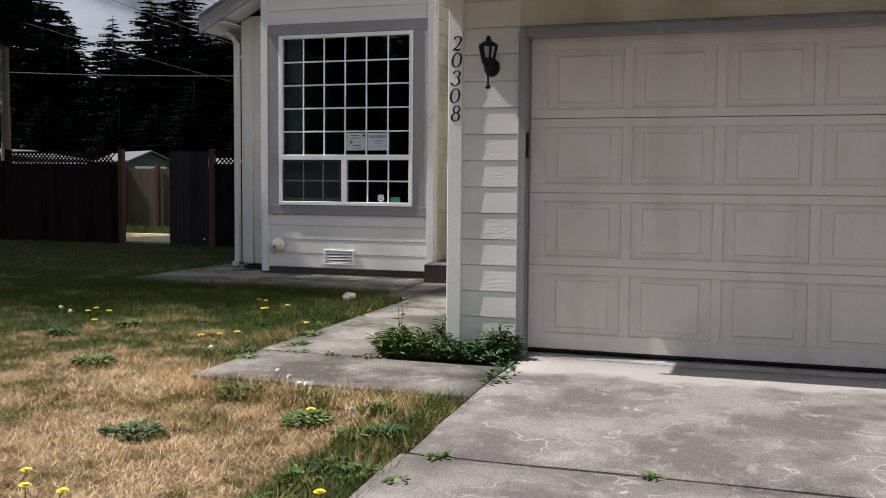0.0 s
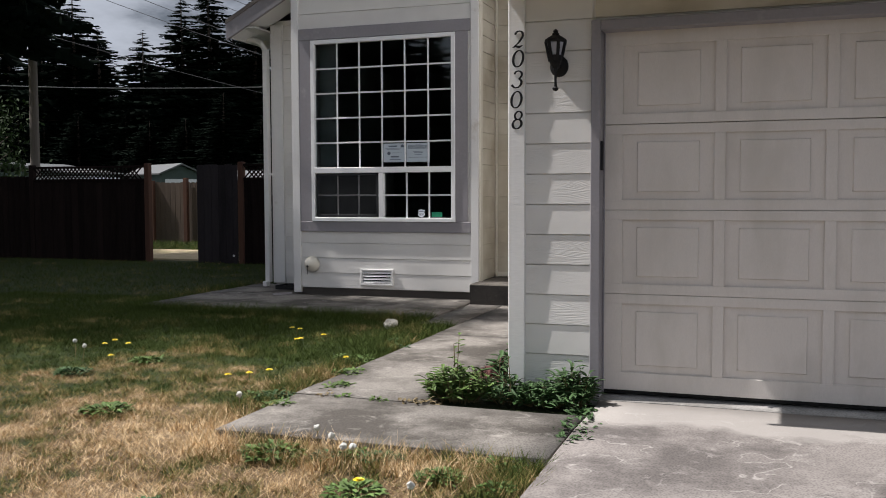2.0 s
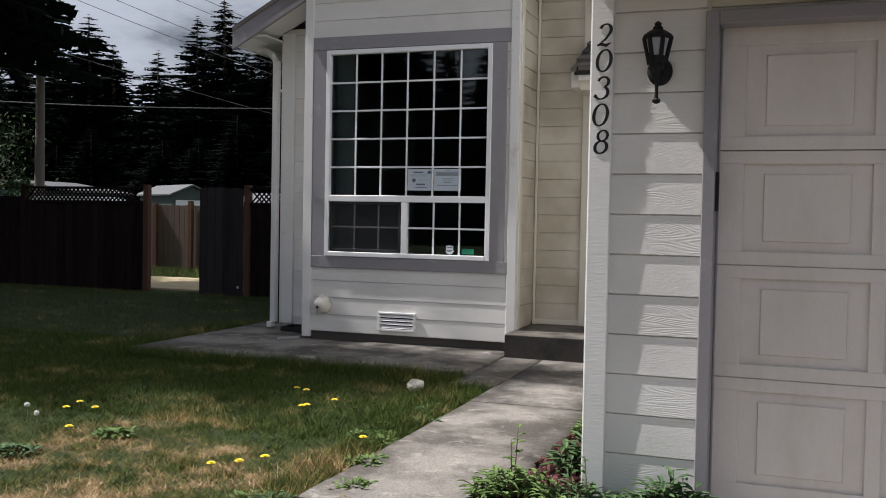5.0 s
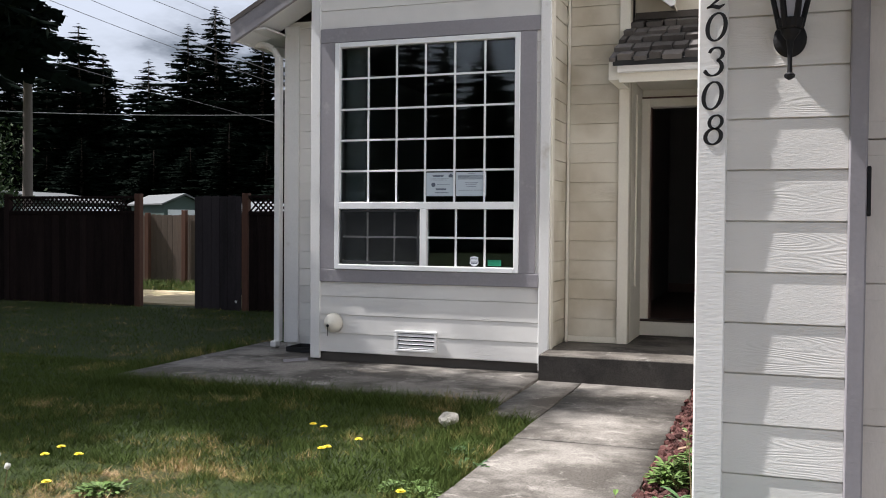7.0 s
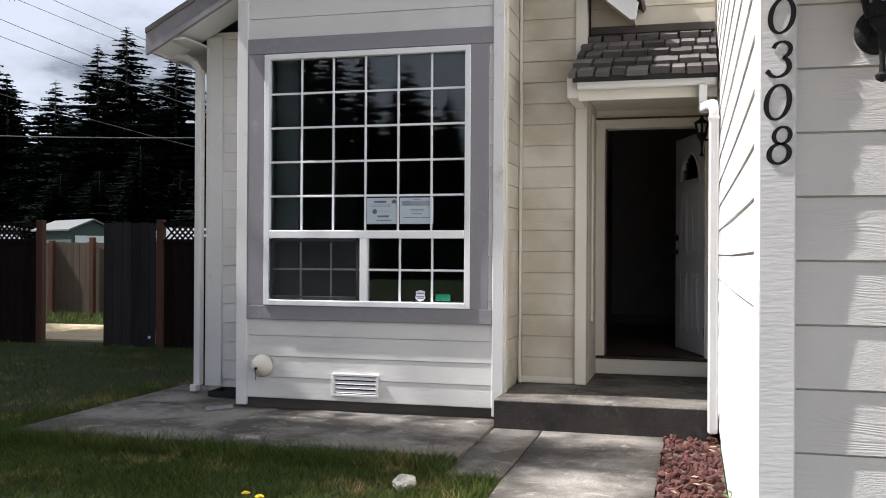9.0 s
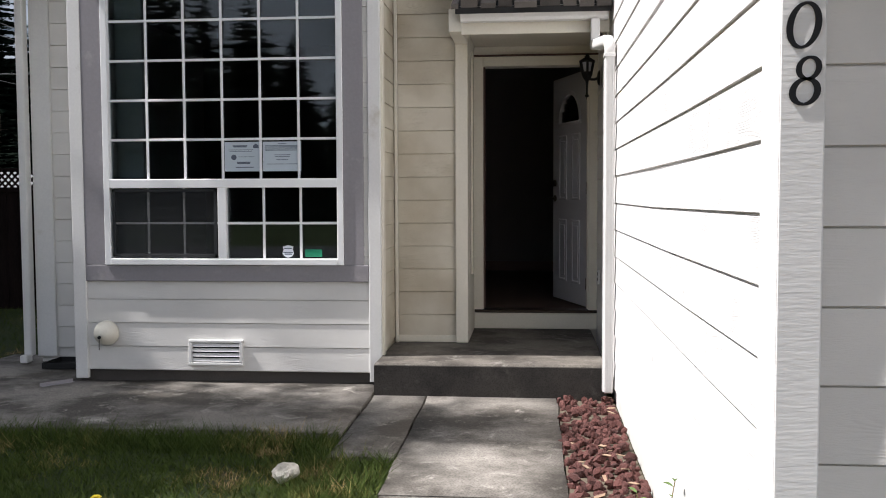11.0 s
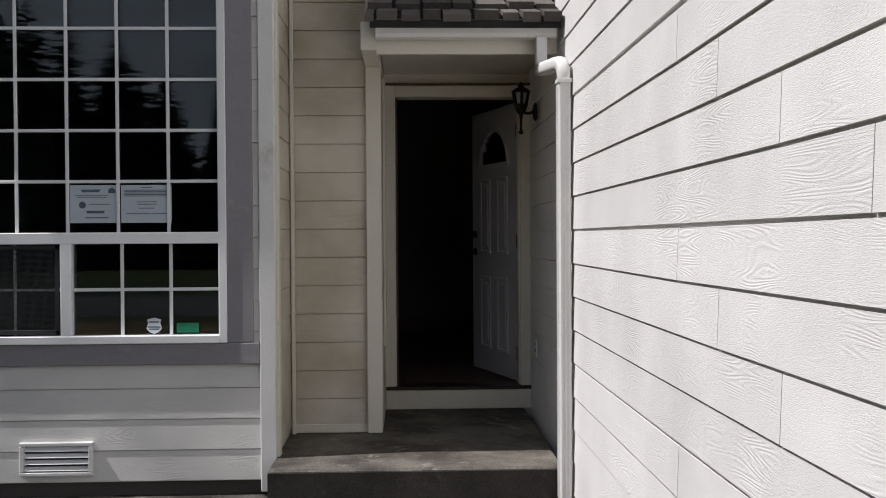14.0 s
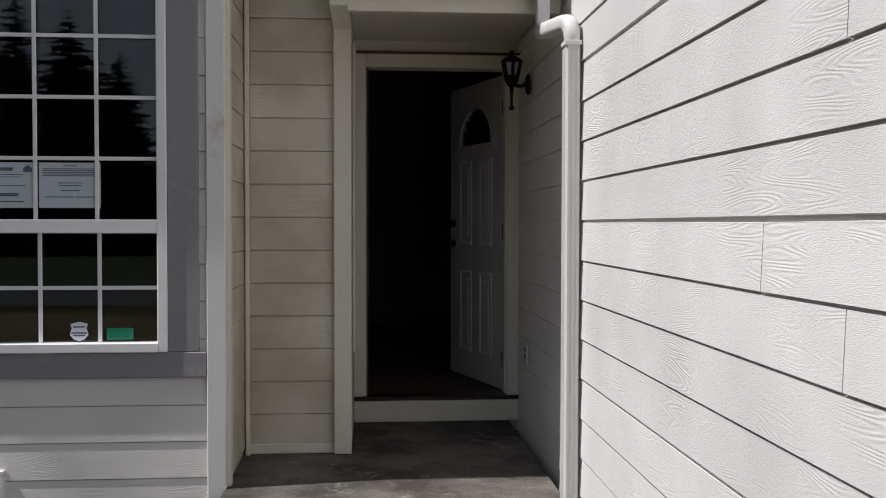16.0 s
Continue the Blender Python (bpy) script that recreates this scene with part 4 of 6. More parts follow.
# ---- garage door ----
def garage_door():
    """A sectional door; its face stands back behind the casing."""
    gd = thing("garage_door", "closed beige sectional garage door with raised panels", "garage door", (0.93, 6.3, 0.03))
    x0, x1 = -1.505, 3.34
    zs = [0.042, 0.604, 1.088, 1.578, 2.11]
    first, step = -0.862, 0.576
    cents = [first + step * k for k in range(7)]
    for k in range(4):
        z0, z1 = zs[k] + 0.0012, zs[k + 1] - (0.0012 if k != 2 else 0.003)
        sec = boxp("section", (x0, x1, 6.314, 6.35, z0, z1), M_GDOOR, gd)
        rb, rt = 0.058 if k else 0.105, 0.055 if k < 3 else 0.085
        boxp("rail", (x0, x1, 6.2975, 6.3138, z0, z0 + rb), M_GDOOR, sec, bevel=0.0025)
        boxp("rail", (x0, x1, 6.2975, 6.3138, z1 - rt, z1), M_GDOOR, sec, bevel=0.0025)
        edges = [x0] + cents + [x1]
        for i, c in enumerate(edges):
            w = 0.0305 if 0 < i < 8 else 0.062
            a, b2 = (c, c + 0.107) if i == 0 else ((c - 0.094, c) if i == 8 else (c - w, c + w))
            boxp("stile", (a, b2, 6.2977, 6.3138, z0 + rb - 0.002, z1 - rt + 0.002), M_GDOOR, sec, bevel=0.0025)
            if i < 8:
                p0 = (c + 0.107 if i == 0 else c + w) + 0.004
                p1 = (edges[i + 1] - (0.094 if i == 7 else 0.0305)) - 0.004
                q0, q1 = z0 + rb + 0.004, z1 - rt - 0.004
                bm = bmesh.new()
                ins = 0.075 if i else 0.08
                iz = 0.043
                lo = [bm.verts.new((x, 6.3138, z)) for x, z in ((p0, q0), (p1, q0), (p1, q1), (p0, q1))]
                md = [bm.verts.new((x, 6.3115, z)) for x, z in ((p0 + ins - 0.005, q0 + iz - 0.005), (p1 - ins + 0.005, q0 + iz - 0.005), (p1 - ins + 0.005, q1 - iz + 0.005), (p0 + ins - 0.005, q1 - iz + 0.005))]
                hi = [bm.verts.new((x, 6.301, z)) for x, z in ((p0 + ins, q0 + iz), (p1 - ins, q0 + iz), (p1 - ins, q1 - iz), (p0 + ins, q1 - iz))]
                for r, s in ((lo, md), (md, hi)):
                    for j in range(4):
                        bm.faces.new((r[j], r[(j + 1) % 4], s[(j + 1) % 4], s[j]))
                bm.faces.new(hi)
                part("panel", bm, M_GDOOR, sec)
    boxp("bottom_seal", (x0, x1, 6.325, 6.345, 0.02, 0.06), M_RUBBER, gd, "black rubber bottom seal", 0.003)
    boxp("side_seal", (-1.507, -1.498, 6.283, 6.297, 0.03, 2.095), M_GREY, gd, bevel=0.002)
    h = boxp("latch_plate", (-1.5078, -1.494, 6.185, 6.215, 1.315, 1.48), M_IRON, gd, "black metal latch bracket", 0.003)
    for z in (1.33, 1.462):
        bm = bmesh.new()
        cyl(bm, (-1.501, 6.19, z), (-1.501, 6.178, z), 0.006, n=8)
        part("bolt", bm, M_IRON, h)
    gd.location.y += 0.022


garage_door()


# ---- entry door ----
def entry_door():
    fr = thing("door_frame", "cream painted front door casing and threshold", "door frame", (-2.54, DY, DZ0), kind="structure")
    boxp("casing", (-3.066, D0, DY - 0.03, DY + 0.002, DZ0 - 0.02, DZ1 + 0.082), M_NTRIM, fr)
    boxp("casing", (D1, -2.022, DY - 0.03, DY + 0.002, DZ0 - 0.02, DZ1 + 0.082), M_NTRIM, fr)
    boxp("casing", (D0, D1, DY - 0.03, DY + 0.002, DZ1, DZ1 + 0.082), M_NTRIM, fr)
    boxp("drip_cap", (-3.066, -2.022, DY - 0.045, DY, DZ1 + 0.084, DZ1 + 0.096), M_INTRIM, fr, "dark drip cap", 0.002)
    boxp("jamb", (D0 - 0.003, D0 + 0.012, DY + 0.003, DY + 0.14, DZ0, DZ1), M_INTRIM, fr, "dark red-brown jamb", 0.002)
    boxp("jamb", (D1 - 0.012, D1 + 0.003, DY + 0.003, DY + 0.14, DZ0, DZ1), M_NTRIM, fr, bevel=0.002)
    boxp("threshold", (-3.06, -2.024, DY - 0.055, DY + 0.13, DZ0 - 0.028, DZ0 - 0.004), M_BRASS, fr, "dark worn threshold", 0.004)
    boxp("kick_board", (-3.062, -2.024, DY - 0.045, DY - 0.002, PZ + 0.003, DZ0 - 0.03), M_NTRIM, fr, "cream board under the threshold")
    # the leaf stands open into the hall; built shut along -x from the hinge, then swung
    hx, hy = -2.105, DY + 0.10
    leaf = thing("front_door", "open white panelled front door with fan light and lever", "door", (0, 0, 0))
    w, h, t = 0.87, 2.025, 0.044
    # slab with an arched opening made of strips round it
    face = box_bm(-w, 0, 0, t, 0.0, 1.60)
    add_box(face, -w, -0.70, 0, t, 1.60, h)
    add_box(face, -0.17, 0, 0, t, 1.60, h)
    add_box(face, -0.70, -0.17, 0, t, 1.87, h)
    steps = 10
    for i in range(steps):
        u0, u1 = -0.70 + 0.53 * i / steps, -0.70 + 0.53 * (i + 1) / steps
        um = (u0 + u1) / 2 + 0.435
        top = 1.61 + 0.25 * math.sqrt(max(0.0, 1 - (um / 0.265) ** 2))
        add_box(face, u0, u1, 0, t, top, 1.87)
    ORG[leaf] = Vector((0, 0, 0))
    part("slab", face, M_DOOR, leaf)
    # panel mouldings on the outer face
    for (a, c, z0, z1) in ((-0.70, -0.50, 0.92, 1.50), (-0.37, -0.17, 0.92, 1.50), (-0.70, -0.50, 0.18, 0.74), (-0.37, -0.17, 0.18, 0.74)):
        bm = bmesh.new()
        for q in ((a, a + 0.022, z0, z1), (c - 0.022, c, z0, z1), (a + 0.022, c - 0.022, z0, z0 + 0.022), (a + 0.022, c - 0.022, z1 - 0.022, z1)):
            add_box(bm, q[0], q[1], -0.009, 0.002, q[2], q[3], bevel=0.003)
        add_box(bm, a + 0.05, c - 0.05, -0.007, 0.002, z0 + 0.05, z1 - 0.05, bevel=0.004)
        part("panel_moulding", bm, M_DOOR, leaf)
    bm = bmesh.new()
    n = 14
    for i in range(n):
        a0, a1 = math.pi * i / n, math.pi * (i + 1) / n
        quad = [(-0.435 + r * math.cos(a) * 1.06, 1.61 + r * math.sin(a)) for a, r in ((a0, 0.245), (a0, 0.275), (a1, 0.275), (a1, 0.245))]
        prism(bm, quad, 1, -0.012, 0.004)
    add_box(bm, -0.727, -0.143, -0.012, 0.004, 1.583, 1.611)
    part("fanlight_frame", bm, M_DOOR, leaf, "white arched fanlight moulding")
    p = boxp("fanlight_glass", (-0.70, -0.17, 0.02, 0.024, 1.60, 1.87), M_GLASS, leaf, bevel=0)
    p.visible_shadow = False
    bm = bmesh.new()
    lathe(bm, (-w + 0.065, 0.0, 0.93), [(0.03, -0.008), (0.03, 0.0)], 14, 1)
    cyl(bm, (-w + 0.065, -0.008, 0.93), (-w + 0.065, -0.05, 0.93), 0.011, n=8)
    add_box(bm, -w + 0.055, -w + 0.17, -0.062, -0.046, 0.92, 0.94, bevel=0.004)
    cyl(bm, (-w + 0.065, t, 0.93), (-w + 0.065, t + 0.05, 0.93), 0.011, n=8)
    add_box(bm, -w + 0.055, -w + 0.17, t + 0.046, t + 0.062, 0.92, 0.94, bevel=0.004)
    part("lever_handle", bm, M_BRASS, leaf, "dark lever handle")
    bm = bmesh.new()
    lathe(bm, (-w + 0.065, 0.0, 1.07), [(0.027, -0.02), (0.03, -0.012), (0.03, 0.0)], 14, 1)
    part("deadbolt", bm, M_BRASS, leaf, "round dark deadbolt")
    for z in (0.2, 1.02, 1.82):
        bm = bmesh.new()
        cyl(bm, (0.004, -0.006, z - 0.05), (0.004, -0.006, z + 0.05), 0.008, n=8)
        add_box(bm, -0.004, 0.003, -0.004, t, z - 0.05, z + 0.05)
        part("hinge", bm, M_BRASS, leaf, "dark door hinge")
    leaf.matrix_basis = pose(hx, hy, DZ0 + 0.006, 0, 0, -72)


entry_door()


# ---- porch roof ----
def porch_roof():
    y0, z0, y1, z1 = 10.66, 2.655, 11.59, 3.165
    bm = bmesh.new()
    prism(bm, [(y0, z0 - 0.02), (y1, z1 - 0.02), (y1, z1 - 0.06), (y0, z0 - 0.06)], 0, -3.10, -2.045)
    deck = structure("porch_roof", bm, M_RUBBER, "small dark shingled roof over the front door", "roof")
    rnd = random.Random(4)
    sl = Vector((0, y1 - y0, z1 - z0))
    length = sl.length
    sl.normalize()
    up = Vector((0, -sl.z, sl.y))
    rows = 5
    for r in range(rows):
        s0 = r * length / rows - 0.01
        x = -3.125 + 0.012 * r + rnd.uniform(-0.06, 0.0)
        while x < -2.05:
            w = rnd.uniform(0.10, 0.19)
            xa, xb = max(x, -3.125 + 0.008 * r), min(x + w - rnd.uniform(0.012, 0.024), -2.046)
            x += w
            if xb - xa < 0.03:
                continue
            e = s0 + rnd.uniform(-0.022, 0.018)
            f = s0 + length / rows + 0.04
            th = rnd.uniform(0.028, 0.055)
            bm = bmesh.new()
            pts = []
            for xx in (xa, xb):
                for ss, hh in ((e, 0.002), (e, 0.006 + th), (f, 0.003), (f, -0.008)):
                    p = Vector((xx, y0, z0 - 0.02)) + sl * ss + up * hh
                    pts.append(bm.verts.new(p))
            a, c = pts[:4], pts[4:]
            bm.faces.new(a)
            bm.faces.new(c[::-1])
            for i in range(4):
                bm.faces.new((a[i], c[i], c[(i + 1) % 4], a[(i + 1) % 4]))
            part("shingle", bm, M_SHINGLE, deck)
    structure("flashing", box_bm(-3.05, -2.045, 11.555, 11.598, 3.15, 3.215, bevel=0.004), M_BASE, "brown metal flashing above the porch roof", "flashing")
    # K-profile gutter
    g = thing("porch_gutter", "white metal gutter on the porch roof edge", "gutter", (-2.55, 10.7, 2.56))
    bm = bmesh.new()
    prism(bm, [(10.79, 2.555), (10.715, 2.555), (10.70, 2.575), (10.695, 2.60), (10.68, 2.615), (10.68, 2.648), (10.69, 2.648), (10.69, 2.618), (10.705, 2.603), (10.712, 2.578), (10.72, 2.562), (10.79, 2.562)], 0, -3.07, -2.06)
    part("trough", bm, M_TRIM, g)
    for x in (-3.07, -2.063):
        boxp("end_cap", (x, x + 0.003, 10.69, 10.79, 2.556, 2.646), M_TRIM, g, bevel=0)
    structure("porch_fascia", box_bm(-3.07, -2.045, 10.80, 10.835, 2.478, 2.645, bevel=0.003), M_NTRIM, "cream fascia over the entry", "fascia")
    structure("porch_soffit", box_bm(-3.06, -2.045, 10.836, 12.19, 2.60, 2.62), M_NTRIM, "shaded porch soffit", "ceiling")
    structure("porch_side_board", box_bm(-3.158, -3.066, 10.80, 11.35, 2.50, 2.66, bevel=0.004), M_NTRIM, "cream board at the porch roof end", "fascia")
    # leader and downspout
    d = thing("porch_downspout", "white ribbed metal downspout beside the porch", "downspout", (-2.07, 10.4, 0.02))
    boxp("outlet", (-2.178, -2.118, 10.69, 10.75, 2.40, 2.556), M_TRIM, d)
    path = [(-2.148, 10.745, 2.385), (-2.136, 10.66, 2.372), (-2.098, 10.50, 2.366)]
    for k in range(7):
        a = math.pi / 2 * k / 6
        path.append((-2.092 + 0.017 * math.sin(a), 10.472 - 0.065 * math.sin(a), 2.300 + 0.065 * math.cos(a)))
    path.append((-2.075, 10.407, 2.24))
    bm = bmesh.new()
    rings = []
    for k, q in enumerate(path):
        t = (Vector(path[min(k + 1, len(path) - 1)]) - Vector(path[max(k - 1, 0)])).normalized()
        u = Vector((1, 0, 0)) - t * t.x
        u.normalize()
        v = t.cross(u)
        ring = []
        for m in range(12):
            a = 2 * math.pi * (m + 0.5) / 12
            c, e = math.cos(a), math.sin(a)
            f = 1.0 / max(abs(c), abs(e), 0.82)
            ring.append(bm.verts.new(Vector(q) + u * 0.034 * c * f + v * 0.038 * e * f))
        rings.append(ring)
    for ra, rb in zip(rings, rings[1:]):
        for m in range(12):
            bm.faces.new((ra[m], ra[(m + 1) % 12], rb[(m + 1) % 12], rb[m])).smooth = True
    bm.faces.new(rings[0][::-1])
    bm.faces.new(rings[-1])
    part("elbow", bm, M_TRIM, d, "rounded white elbow")
    bm = bmesh.new()
    add_box(bm, -2.108, -2.042, 10.368, 10.445, 0.05, 2.26, bevel=0.01)
    pipe = part("pipe", bm, M_TRIM, d)
    for k in range(3):
        yy, xx = 10.384 + 0.022 * k, -2.095 + 0.02 * k
        boxp("rib", (-2.111, -2.107, yy - 0.004, yy + 0.004, 0.06, 2.235), M_TRIM, pipe, bevel=0)
        boxp("rib", (xx - 0.004, xx + 0.004, 10.365, 10.369, 0.06, 2.235), M_TRIM, pipe, bevel=0)
    for z in (2.25,):
        boxp("strap", (-2.113, -2.038, 10.364, 10.449, z, z + 0.022), M_TRIM, d, bevel=0.002)
    # end of the upper roof above the porch
    bm = bmesh.new()
    prism(bm, [(-3.06, 3.66), (-2.64, 3.30), (-2.66, 3.17), (-2.70, 3.165), (-3.06, 3.47)], 1, 11.14, 11.18)
    structure("upper_rake", bm, M_TRIM, "cream rake board end above the porch roof", "fascia")
    bm = bmesh.new()
    prism(bm, [(-3.06, 3.68), (-2.62, 3.32), (-2.60, 3.35), (-3.06, 3.73)], 1, 11.10, 11.60)
    structure("upper_roof_edge", bm, M_SHINGLE, "dark roof edge above the porch", "roof")
    bm = bmesh.new()
    prism(bm, [(-3.06, 3.52), (-2.68, 3.20), (-2.68, 3.22), (-3.06, 3.54)], 1, 11.18, 11.60)
    structure("upper_soffit", bm, M_NTRIM, "shaded soffit of the upper roof end", "soffit")
    up_wall = bpy.data.objects["wall_upper"]
    courses(up_wall, (-3.05, 11.60), (-2.045, 11.60), 3.2, 4.3, M_NOOK)


porch_roof()


# ---- wall lanterns ----
def lantern():
    """Lantern in its own metres: the plate's back at the origin, the lamp towards -y."""
    t = thing("wall_lantern", "black metal coach lantern with frosted panes on the garage front", "lantern", (0, 0, 0), group="wall lanterns")
    bm = bmesh.new()
    lathe(bm, (0, 0, 0), [(0.054, 0.0), (0.054, -0.006), (0.043, -0.016), (0.02, -0.022)], 24, 1)
    for v in bm.verts:
        v.co.z *= 1.12
    part("backplate", bm, M_IRON, t)
    bm = bmesh.new()
    path = [(0, -0.015, 0.0), (0, -0.05, -0.012), (0, -0.085, -0.005), (0, -0.10, 0.012)]
    for p, q in zip(path, path[1:]):
        cyl(bm, p, q, 0.010, 0.010, 8)
    part("arm", bm, M_IRON, t)
    bm = bmesh.new()
    lathe(bm, (0, -0.10, 0), [(0.004, -0.150), (0.016, -0.143), (0.018, -0.133), (0.009, -0.125), (0.007, -0.10), (0.009, -0.05), (0.013, -0.02), (0.03, 0.0), (0.034, 0.012), (0.03, 0.02)], 12)
    part("tail", bm, M_IRON, t)
    bm = bmesh.new()
    lathe(bm, (0, -0.10, 0), [(0.029, 0.02), (0.052, 0.125)], 6)
    part("pane", bm, M_LGLASS, t, "frosted glass panes")
    bm = bmesh.new()
    lathe(bm, (0, -0.10, 0), [(0.03, 0.012), (0.040, 0.022), (0.045, 0.046), (0.041, 0.05)], 12)
    part("cup", bm, M_IRON, t)
    for i in range(6):
        a = 2 * math.pi * i / 6
        bm = bmesh.new()
        cyl(bm, (0.032 * math.cos(a), -0.10 + 0.032 * math.sin(a), 0.018), (0.056 * math.cos(a), -0.10 + 0.056 * math.sin(a), 0.128), 0.0105, 0.0105, 6)
        part("rib", bm, M_IRON, t)
    bm = bmesh.new()
    lathe(bm, (0, -0.10, 0), [(0.060, 0.122), (0.064, 0.130), (0.060, 0.138), (0.040, 0.152), (0.026, 0.160), (0.018, 0.162), (0.022, 0.170), (0.012, 0.178), (0.016, 0.186), (0.004, 0.196)], 12)
    part("cap", bm, M_IRON, t)
    return t


lamp = lantern()
lamp_2 = copy_thing(lamp, pose(-2.045, 11.71, 2.27, 0, 0, -90))
tagged(lamp_2, "black metal coach lantern with frosted panes beside the entry door")
lamp.matrix_basis = pose(-1.752, GY - 0.016, 1.912)


# ---- house number ----
def stroke(bm, pts, widths, depth):
    """A solid ribbon along the points in the x-z plane, swelling and thinning like a pen stroke."""
    rows = []
    for k, (x, z) in enumerate(pts):
        a, c = Vector(pts[max(0, k - 1)]), Vector(pts[min(len(pts) - 1, k + 1)])
        d = (c - a).normalized()
        n = Vector((-d.y, d.x)) * widths[k] / 2
        rows.append([bm.verts.new(q) for q in ((x + n.x, 0, z + n.y), (x - n.x, 0, z - n.y), (x - n.x, -depth, z - n.y), (x + n.x, -depth, z + n.y))])
    for u, v in zip(rows, rows[1:]):
        for k in range(4):
            bm.faces.new((u[k], v[k], v[(k + 1) % 4], u[(k + 1) % 4]))
    bm.faces.new(rows[0])
    bm.faces.new(rows[-1][::-1])


def bow(cx, cz, rx, rz, a0, a1, thick, thin, n=14):
    """An elliptic arc whose stroke is thick at its sides and thin at top and bottom."""
    pts, ws = [], []
    for k in range(n + 1):
        a = radians(a0 + (a1 - a0) * k / n)
        pts.append((cx + rx * math.cos(a), cz + rz * math.sin(a)))
        ws.append(thin + (thick - thin) * abs(math.cos(a)) ** 1.3)
    return pts, ws


def numeral(ch):
    bm = bmesh.new()
    t, h = 0.0145, 0.006
    if ch == "0":
        stroke(bm, *bow(0, 0, 0.0295, 0.047, 90, 450, t, h, 28), 0.0022)
    elif ch == "8":
        stroke(bm, *bow(0.001, 0.027, 0.021, 0.023, 90, 450, t * 0.85, h, 22), 0.0022)
        stroke(bm, *bow(0, -0.023, 0.026, 0.027, 90, 450, t, h, 22), 0.0022)
    elif ch == "3":
        p, w = bow(-0.002, 0.026, 0.023, 0.022, 160, -70, t * 0.9, h)
        stroke(bm, [(-0.024, 0.030)] + p[1:], [0.012] + w[1:], 0.0022)
        p, w = bow(-0.004, -0.021, 0.028, 0.027, 75, -150, t, h)
        stroke(bm, p + [(-0.034, -0.031)], w + [0.012], 0.0022)
    else:
        p, w = bow(0, 0.022, 0.024, 0.026, 165, -25, t, h)
        stroke(bm, p + [(0.006, -0.016), (-0.016, -0.036), (-0.028, -0.046)], w + [0.010, 0.007, 0.004], 0.0022)
        stroke(bm, [(-0.028, -0.043), (-0.010, -0.038), (0.012, -0.044), (0.030, -0.034)], [0.006, 0.013, 0.014, 0.004], 0.0022)
    for v in bm.verts:
        v.co.x += 0.13 * v.co.z
    return bm


def house_number():
    t = thing("house_number", "black serif numerals 20308 fixed down the corner board", "house number", (-2.0, GY - 0.04, 1.5))
    for ch, x, z in (("2", -1.990, 2.076), ("0", -1.991, 1.966), ("3", -1.993, 1.847), ("0", -2.001, 1.730), ("8", -1.994, 1.612)):
        bm = numeral(ch)
        bmesh.ops.translate(bm, verts=bm.verts, vec=(x, GY - 0.0352, z))
        part("numeral", bm, M_IRON, t)


house_number()


